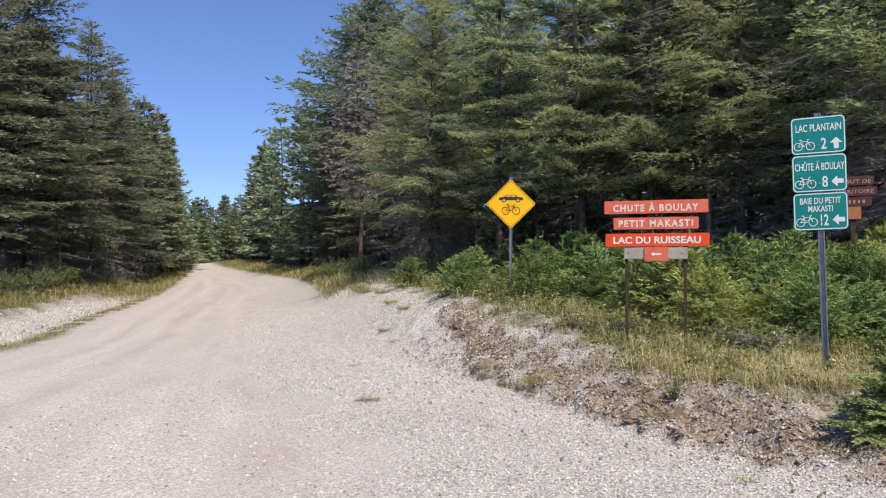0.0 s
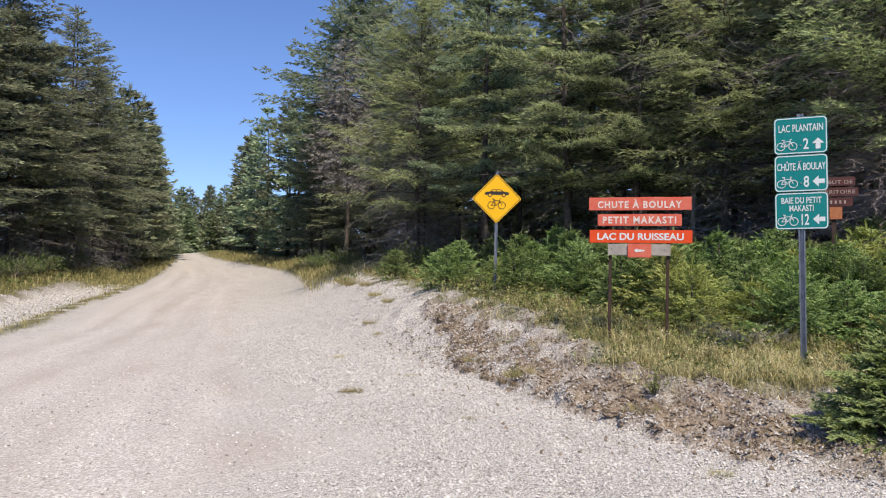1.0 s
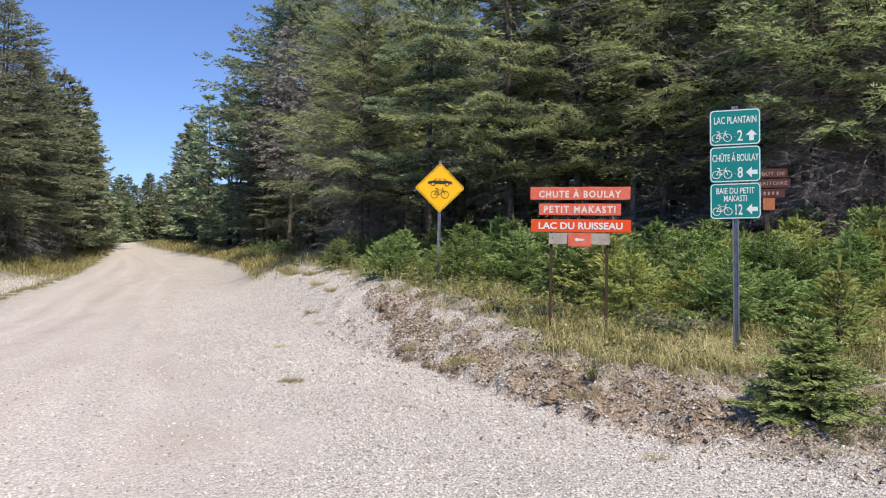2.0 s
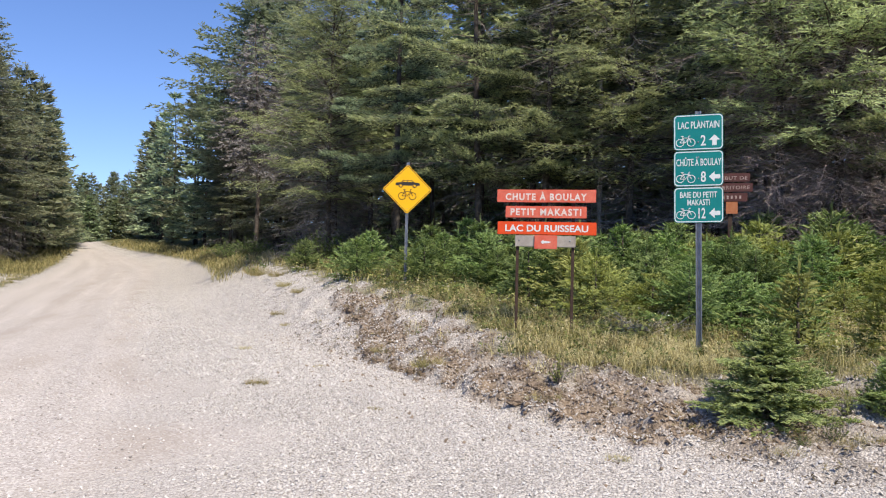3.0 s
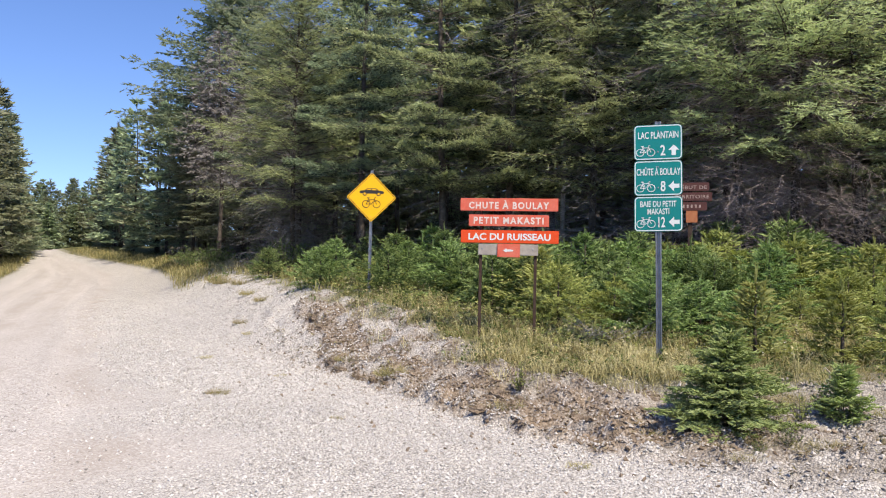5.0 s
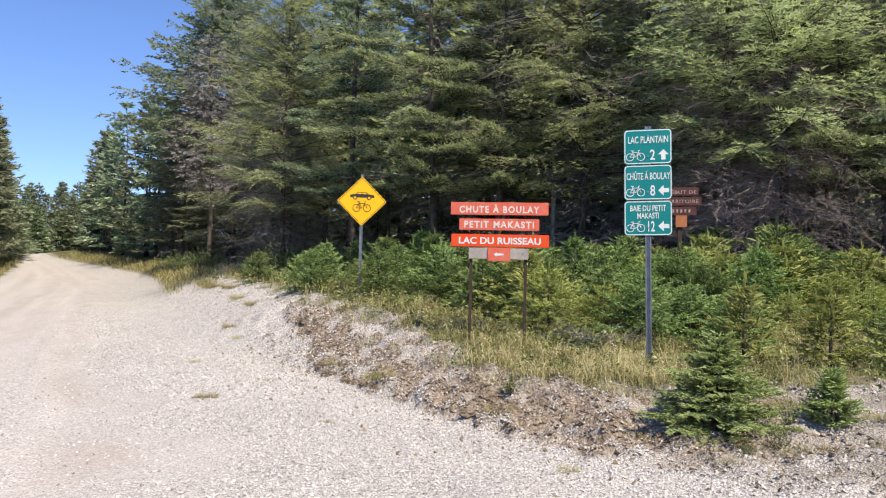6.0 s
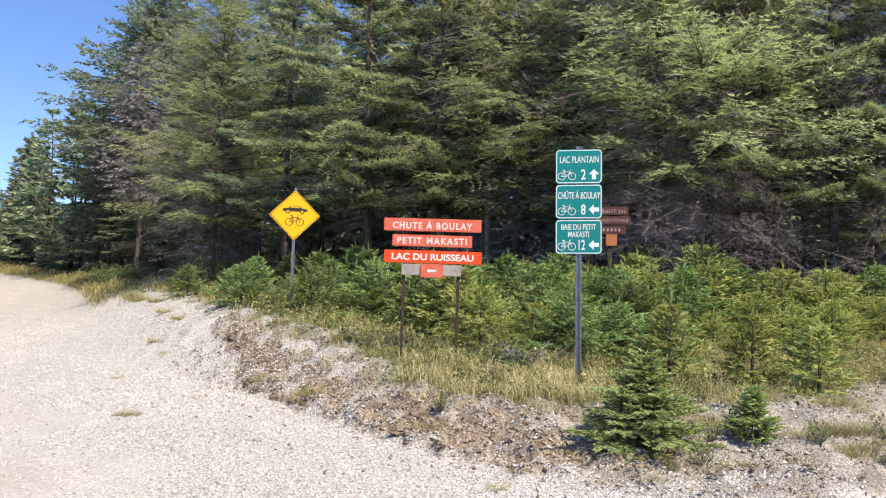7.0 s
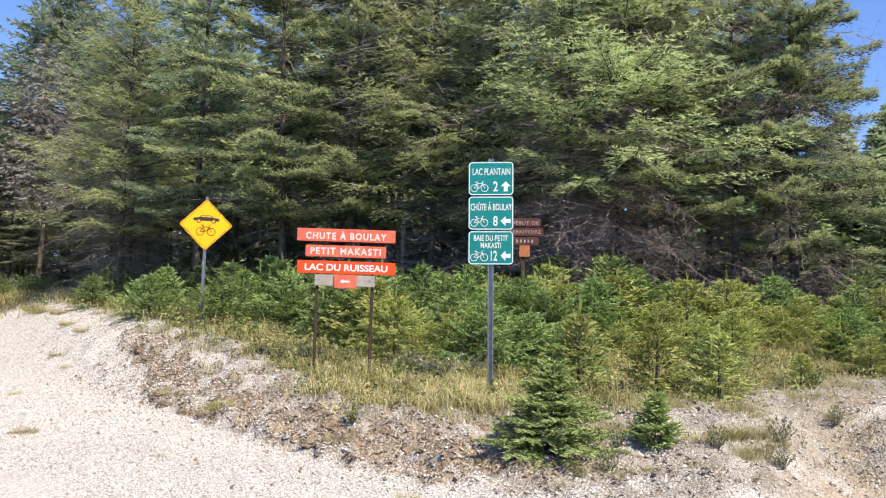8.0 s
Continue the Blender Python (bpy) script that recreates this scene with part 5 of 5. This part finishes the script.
def herbs(name, label, count, box, keep, tall, leaf, seed, material):
    """Low leafy weeds: each a few leaves on a short stem, mixed into the grass."""
    r = np.random.RandomState(seed)
    x, y = r.uniform(box[0], box[1], count), r.uniform(box[2], box[3], count)
    ok = r.rand(count) < keep(x, y)
    x, y = x[ok], y[ok]
    n = len(x)
    s = Soup()
    foot = np.stack([x, y, land(x, y)], 1)
    high = tall * (0.3 + 0.9 * r.rand(n)) * (0.7 + 0.4 * waves(x, y, 0.7, seed + 1))
    tint = 0.55 + 0.25 * waves(x, y, 0.45, seed + 2) + 0.1 * r.randn(n)
    for k in range(5):
        b = foot + Z * (high * (0.25 + 0.18 * k))[:, None] + r.randn(n, 3) * 0.02
        sprays(s, b, unit(r.randn(n, 3) * np.array((1, 1, 0.5)) + Z * 0.35), unit(Z + r.randn(n, 3) * 0.5), leaf * (0.6 + 0.8 * r.rand(n)), leaf * 0.3 * (0.7 + 0.6 * r.rand(n)), tint + 0.06 * k - 0.1)
    tagged(new(name, s.mesh(name, material)), label, "weeds", kind="stuff")


GRASSY = lambda x, y: masks(x, y)["turf"] * smooth(21, 15, y) * (beside(FOOT, x, y) < 9)
herbs("weeds", "low green weeds among the dry grass", 22000, (-2, 15, 6.5, 20), lambda x, y: GRASSY(x, y) * smooth(-0.3, 0.6, waves(x, y, 0.7, 96)), 0.20, 0.06, 95, SHRUB)
herbs("weeds", "yellowing herbs among the dry grass", 16000, (-2, 15, 6.5, 20), lambda x, y: GRASSY(x, y) * smooth(-0.2, 0.7, waves(x, y, 0.6, 98)), 0.26, 0.05, 97, STRAW)
FOOTED = lambda x, y: smooth(1.7, 2.4, beside(FOOT, x, y)) * smooth(5.2, 3.6, beside(FOOT, x, y)) * smooth(9.6, 10.6, y) * smooth(24, 18, y)
herbs("weeds", "yellow-green weeds at the foot of the young spruces", 9000, (-2, 9, 9.5, 24), lambda x, y: FOOTED(x, y) * smooth(-0.3, 0.5, waves(x, y, 0.9, 107)), 0.5, 0.085, 106, YOUNG_YELLOW)
herbs("weeds", "withered brown weeds on the cut edge of the bank", 9000, (-2, 9, 5, 16), lambda x, y: smooth(0.0, 0.3, beside(FOOT, x, y)) * smooth(2.2, 1.2, beside(FOOT, x, y)) * smooth(-0.1, 0.6, waves(x, y, 0.55, 99)), 0.05, 0.05, 99, WITHERED)


meadow("grass", "sunlit tall yellow grass along the far verge", 46000, (-22, 0, 27, 88), lambda x, y: smooth(0.1, 0.5, beside(FOOT, x, y)) * smooth(3.6, 2.6, beside(FOOT, x, y)) * smooth(27, 36, y), 0.5, 0.013, 108)
herbs("weeds", "tall green weeds on the far verge", 2600, (-14, 2, 26, 60), lambda x, y: smooth(0.9, 1.6, beside(FOOT, x, y)) * smooth(4.6, 3.4, beside(FOOT, x, y)) * smooth(0.0, 0.6, waves(x, y, 1.8, 101)), 0.6, 0.15, 100, SHRUB)
herbs("weeds", "leafy weeds on the grassy verge across the road", 3000, (-24, -12, 22, 64), lambda x, y: smooth(-2.8, -3.6, beside(LEFT, x, y)) * smooth(-9, -7, beside(LEFT, x, y)) * smooth(0.0, 0.6, waves(x, y, 2.2, 103)), 0.6, 0.16, 102, SHRUB)
meadow("grass", "dry yellow grass round the sign post", 34000, (1.8, 5.4, 7.8, 12), lambda x, y: masks(x, y)["turf"] * np.exp(-((x - 3.8) ** 2 + (y - 9.7) ** 2) / 1.6) * (0.4 + 0.6 * smooth(-0.4, 0.4, waves(x, y, 0.5, 104))), 0.24, 0.0034, 105, STRAW)


def tuft(seed, spread, tall, count):
    r = np.random.RandomState(seed)
    s = Soup()
    a, o = r.rand(count) * 6.283, r.rand(count) ** 0.7 * spread
    base = np.stack([np.cos(a) * o, np.sin(a) * o, np.full(count, -0.01)], 1)
    way = unit(np.stack([np.cos(a) * 0.7, np.sin(a) * 0.7, 0.5 + r.rand(count)], 1))
    ln = tall * (0.5 + 0.7 * r.rand(count))
    sprays(s, base, way, unit(r.randn(count, 3)), ln, np.full(count, 0.004), 0.62 + 0.2 * r.randn(count))
    return s.mesh("grass_tuft", GRASS)


low_tuft, flat_tuft = tuft(71, 0.13, 0.12, 150), tuft(72, 0.13, 0.085, 120)
for x, y, k, me in ((-1.05, 10.75, 1.0, low_tuft), (-1.65, 14.6, 1.0, flat_tuft), (-1.25, 17.6, 1.3, low_tuft), (-2.55, 27.0, 2.6, low_tuft), (-2.75, 28.0, 2.8, low_tuft), (-2.4, 26.2, 2.2, low_tuft), (-2.9, 29.2, 3.0, low_tuft), (-0.9, 19.2, 1.6, low_tuft), (-1.0, 16.6, 1.2, flat_tuft),
                    (-0.3, 12.3, 0.7, flat_tuft), (0.4, 9.0, 0.6, flat_tuft), (-1.3, 20.8, 1.8, low_tuft), (-1.7, 23.5, 2.2, low_tuft), (2.35, 6.65, 0.8, flat_tuft), (5.9, 6.55, 1.6, low_tuft), (5.8, 6.75, 1.5, low_tuft), (6.05, 6.8, 1.6, low_tuft), (5.7, 6.5, 1.3, flat_tuft), (6.15, 6.55, 1.4, flat_tuft), (5.45, 6.75, 1.3, flat_tuft), (4.6, 6.5, 1.2, flat_tuft), (3.3, 7.4, 1.1, flat_tuft), (2.2, 8.6, 1.4, flat_tuft), (1.2, 10.9, 1.7, low_tuft), (0.7, 12.4, 1.6, flat_tuft), (6.6, 7.6, 1.6, low_tuft), (5.9, 8.2, 1.6, low_tuft)):
    ob = new("grass_tuft", me)
    ob.matrix_basis = pose(x, y, height(x, y), 0, 0, x * 90) @ Matrix.Diagonal((k, k, k, 1))
    tagged(ob, "small dry grass tuft growing in the gravel", "grass", "tufts on the road")
tall_weed = leafy(73, 0.38, 0.13, 14, 0.05, YOUNG_YELLOW)
plant_tree("weed", tall_weed, 2.52, 9.12, 0, 1.0, "pale green weed on the bank edge", "plant", "bank weeds", 0.02)
plant_tree("weed", tall_weed, 4.72, 7.1, 60, 0.8, "pale green weed on the bank edge", "plant", "bank weeds", 0.02)


tall_tuft = tuft(74, 0.24, 0.24, 110)
for x, y, k in ((5.86, 6.43, 1.0), (6.1, 6.75, 0.9), (4.15, 6.72, 0.7), (4.98, 7.4, 1.0), (4.75, 7.55, 0.9), (8.3, 7.8, 0.7), (4.4, 6.5, 0.6), (5.15, 6.3, 0.6), (8.4, 8.4, 1.2), (7.7, 8.9, 1.2), (9.2, 9.6, 1.4), (6.9, 7.7, 0.8), (5.6, 7.9, 1.1), (3.75, 6.35, 0.5), (6.2, 8.3, 1.2), (9.9, 9.2, 1.3)):
    ob = new("grass_tuft", tall_tuft)
    ob.matrix_basis = pose(x, y, height(x, y), 0, 0, x * 133) @ Matrix.Diagonal((k, k, k, 1))
    tagged(ob, "tall loose grass tuft on the bare gravel corner", "grass", "tufts on the corner")
for x, y, k in ((4.3, 6.6, 0.5), (5.0, 7.15, 0.6), (6.35, 6.6, 0.7), (8.25, 7.75, 0.6), (3.9, 6.45, 0.35), (5.5, 6.55, 0.6), (6.0, 6.2, 0.5), (9.0, 8.9, 0.9)):
    plant_tree("weed", weed, x, y, x * 211, k * 0.6, "low green weed on the bare gravel corner", "plant", "bank weeds", 0.02)


def stones(name, label, count, box, keep, small, large, seed, material, sunk=0.3):
    r = np.random.RandomState(seed)
    x, y = r.uniform(box[0], box[1], count), r.uniform(box[2], box[3], count)
    ok = r.rand(count) < keep(x, y)
    x, y = x[ok], y[ok]
    n = len(x)
    size = small + (large - small) * r.rand(n) ** 2.6
    corner = np.array([(1, 0, 0), (0, 1, 0), (-1, 0, 0), (0, -1, 0), (0, 0, 0.8), (0, 0, -0.8)], float)
    v = corner[None] * (0.75 + 0.5 * r.rand(n, 6, 1)) + r.randn(n, 6, 3) * 0.14
    a = r.rand(n) * 6.283
    c, s = np.cos(a)[:, None], np.sin(a)[:, None]
    v = np.stack([v[..., 0] * c - v[..., 1] * s, v[..., 0] * s + v[..., 1] * c, v[..., 2]], 2)
    tip = r.randn(n, 1) * 0.5
    v[..., 2] = v[..., 2] + v[..., 0] * tip
    v = v * (size / 2)[:, None, None] + np.stack([x, y, land(x, y) + size * (0.5 - sunk) * 0.6], 1)[:, None]
    soup = Soup()
    soup.add(v, [(0, 1, 4), (1, 2, 4), (2, 3, 4), (3, 0, 4), (1, 0, 5), (2, 1, 5), (3, 2, 5), (0, 3, 5)])
    tagged(new(name, soup.mesh(name, material)), label, "gravel", kind="stuff")


stones("gravel", "loose pale crushed limestone on the road shoulder", 80000, (-5, 7.5, 4.4, 15), lambda x, y: (0.16 + 0.84 * smooth(0.4, 0.1, masks(x, y)["packed"])) * (beside(FOOT, x, y) < 0.4) * smooth(17, 9, y), 0.014, 0.040, 81, STONE)
stones("gravel", "coarse stones along the bank", 52000, (-2, 10.5, 4.6, 16), lambda x, y: smooth(-0.5, 0.3, beside(FOOT, x, y)) * smooth(8.0, 2.5, beside(FOOT, x, y)) * smooth(0.8, 0.3, masks(x, y)["turf"]), 0.014, 0.056, 82, DIRTY_STONE, 0.42)


def flowers(name, label, count, seed):
    """Small white flower heads of a few petals each on the grass."""
    r = np.random.RandomState(seed)
    x, y = r.uniform(-0.5, 10, count), r.uniform(7, 16, count)
    ok = (r.rand(count) < masks(x, y)["turf"]) & (waves(x, y, 1.4, 91) > 0.1)
    x, y = x[ok], y[ok]
    n = len(x)
    s = Soup()
    mid = np.stack([x, y, land(x, y) + 0.16 + 0.2 * r.rand(n)], 1)
    for k in range(5):
        a = k * 1.2566 + r.rand(n)
        out = np.stack([np.cos(a), np.sin(a), 0.2 + 0.3 * r.rand(n)], 1)
        side = np.stack([-np.sin(a), np.cos(a), np.zeros(n)], 1)
        z = (0.009 + 0.006 * r.rand(n))[:, None]
        s.add(np.stack([mid, mid + out * z + side * z * 0.5, mid + out * z * 1.5, mid + out * z - side * z * 0.5], 1), [(0, 1, 2, 3)])
    tagged(new(name, s.mesh(name, PETALS)), label, "flowers", kind="stuff")


flowers("flowers", "tiny white flowers in the dry grass", 900, 92)

stones("gravel", "loose pale gravel on the heaped shoulder", 52000, (-9, 1.5, 11, 36), lambda x, y: smooth(36, 24, y) * smooth(-3.4, -0.8, beside(FOOT, x, y)) * smooth(2.6, 2.0, beside(FOOT, x, y)) * smooth(0.6, 0.2, masks(x, y)["turf"]), 0.024, 0.052, 83, STONE)
meadow("grass", "low patchy grass strip along the road edge", 52000, (-17, -8.5, 12, 48), lambda x, y: masks(x, y)["turf"] * (beside(LEFT, x, y) < 0.1) * (beside(LEFT, x, y) > -1.8), 0.13, 0.008, 67)

stones("gravel", "loose pale gravel band beside the road", 9000, (-17, -9, 15, 44), lambda x, y: (beside(LEFT, x, y) < -0.7) * smooth(-3.6, -2.8, beside(LEFT, x, y)) * 1.0, 0.04, 0.11, 84, STONE)
stones("soil", "crumbled brown earth clods along the cut edge", 70000, (-1.5, 6, 5.6, 17), lambda x, y: (0.02 * smooth(-1.6, -0.1, beside(FOOT, x, y)) + 0.9 * masks(x, y)["soil"]) * smooth(3, 2, beside(FOOT, x, y)), 0.014, 0.065, 85, CLOD, 0.35)
meadow("grass", "pale straw stems standing over the grass", 34000, (-1, 9, 8, 16), lambda x, y: masks(x, y)["turf"] * smooth(-0.2, 0.7, waves(x, y, 0.8, 68)), 0.33, 0.0026, 69, STRAW)


def sod(seed, w):
    """A broken sod: an uneven brown lump with withered grass hanging over its face."""
    r = np.random.RandomState(seed)
    bm = bmesh.new()
    bmesh.ops.create_icosphere(bm, subdivisions=3, radius=0.5)
    for v in bm.verts:
        k = 1 + 0.55 * noise.noise(v.co * 3.1 + Vector((seed, 0, 0))) + 0.28 * noise.noise(v.co * 8.0 + Vector((0, seed, 0)))
        v.co = Vector((v.co.x * w, v.co.y * w * 0.55, v.co.z * 0.15)) * k
    lump = from_bm("sod", bm, CLOD)
    s = Soup()
    n = 70
    a = r.rand(n) * 6.283
    base = np.stack([np.cos(a) * w * 0.42, np.sin(a) * w * 0.22, 0.02 + 0.05 * r.rand(n)], 1)
    way = unit(np.stack([np.cos(a), np.sin(a), 0.35 + 0.9 * r.rand(n)], 1))
    sprays(s, base, way, unit(r.randn(n, 3)), 0.05 + 0.08 * r.rand(n), np.full(n, 0.006), 0.45 + 0.2 * r.randn(n))
    return lump, s.mesh("withered_grass", WITHERED)


SODS = [sod(11, 0.34), sod(12, 0.46), sod(13, 0.26)]
rng = np.random.RandomState(77)
for x, y in ((0.20, 15.5), (0.34, 15.0), (0.50, 12.7), (0.62, 12.3), (0.80, 11.7), (0.98, 11.3), (1.12, 11.0), (2.25, 9.15), (2.45, 8.95), (1.95, 8.75), (2.9, 8.2)):
    lump, fringe = SODS[rng.randint(3)]
    sod_thing = thing("sod", pose(x, y, height(x, y) - 0.015, 0, 0, 118 + 30 * rng.randn()) @ Matrix.Diagonal((0.75, 0.75, 0.55 + 0.35 * rng.rand(), 1)), "crumbling brown sod with withered grass on the cut edge", "soil", "sods along the bank")
    part("lump", lump, sod_thing)
    part("withered_grass", fringe, sod_thing, "withered hanging grass")


def brush(name, x, y, seed, spread, count, material, label, category):
    """A heap of bare broken twigs."""
    r = np.random.RandomState(seed)
    s = Soup()
    for i in range(count):
        a, o = r.rand() * 6.283, r.rand() * spread
        b = np.array((math.cos(a) * o, math.sin(a) * o * 0.6, 0.02 + 0.05 * r.rand()))
        w = unit(np.array((math.cos(a + r.randn()), math.sin(a + r.randn()), 0.25 + 0.5 * r.rand())))
        n = b + w * (0.2 + 0.35 * r.rand())
        s.tube([b, (b + n) / 2 + r.randn(3) * 0.02, n], [0.006, 0.005, 0.001], 4)
        k = 5
        f = b + (n - b) * r.rand(k)[:, None]
        slivers(s, f, f + unit(w + r.randn(k, 3) * 0.7) * (0.08 + 0.12 * r.rand(k))[:, None], np.full(k, 0.003))
    ob = new(name, s.mesh(name, material))
    ob.matrix_basis = pose(x, y, height(x, y))
    tagged(ob, label, category)


brush("brushwood", 4.35, 11.1, 93, 0.45, 36, BLEACHED, "heap of bleached dead twigs under the young spruces", "branches")


def stick(x, y, points, r0, label):
    s = Soup()
    s.tube(points, np.linspace(r0, r0 * 0.4, len(points)), 6)
    ob = new("fallen_branch", s.mesh("fallen_branch", BLEACHED, True))
    ob.matrix_basis = pose(x, y, height(x, y))
    tagged(ob, label, "branch")


stick(5.44, 7.72, [(0.0, 0, -0.03), (0.03, 0, 0.08), (0.02, 0.0, 0.17), (-0.03, 0.0, 0.22), (-0.06, 0, 0.19)], 0.011, "bleached curled stick standing in the gravel")
stick(-16.9, 30.0, [(-0.9, 0, 0.55), (-0.3, 0.05, 0.62), (0.4, 0, 0.78), (0.8, 0, 0.86)], 0.06, "bleached fallen branch lying over the verge grass")
snag = Soup()
snag.tube([(0, 0, -0.3), (0.05, 0, 4), (0.02, 0.03, 8), (0.05, 0, 11.2)], [0.07, 0.055, 0.04, 0.02], 7)
for i in range(22):
    a, zz = i * 2.4, 4.5 + i * 0.28
    snag.tube([(0.03, 0, zz), (0.03 + 0.4 * math.cos(a), 0.4 * math.sin(a), zz - 0.05)], [0.012, 0.004], 3)
ob = new("dead_pole", snag.mesh("dead_pole", BLEACHED, True))
ob.matrix_basis = pose(6.9, 21.4, height(6.9, 21.4))
tagged(ob, "thin bleached dead tree trunk among the spruces", "tree")
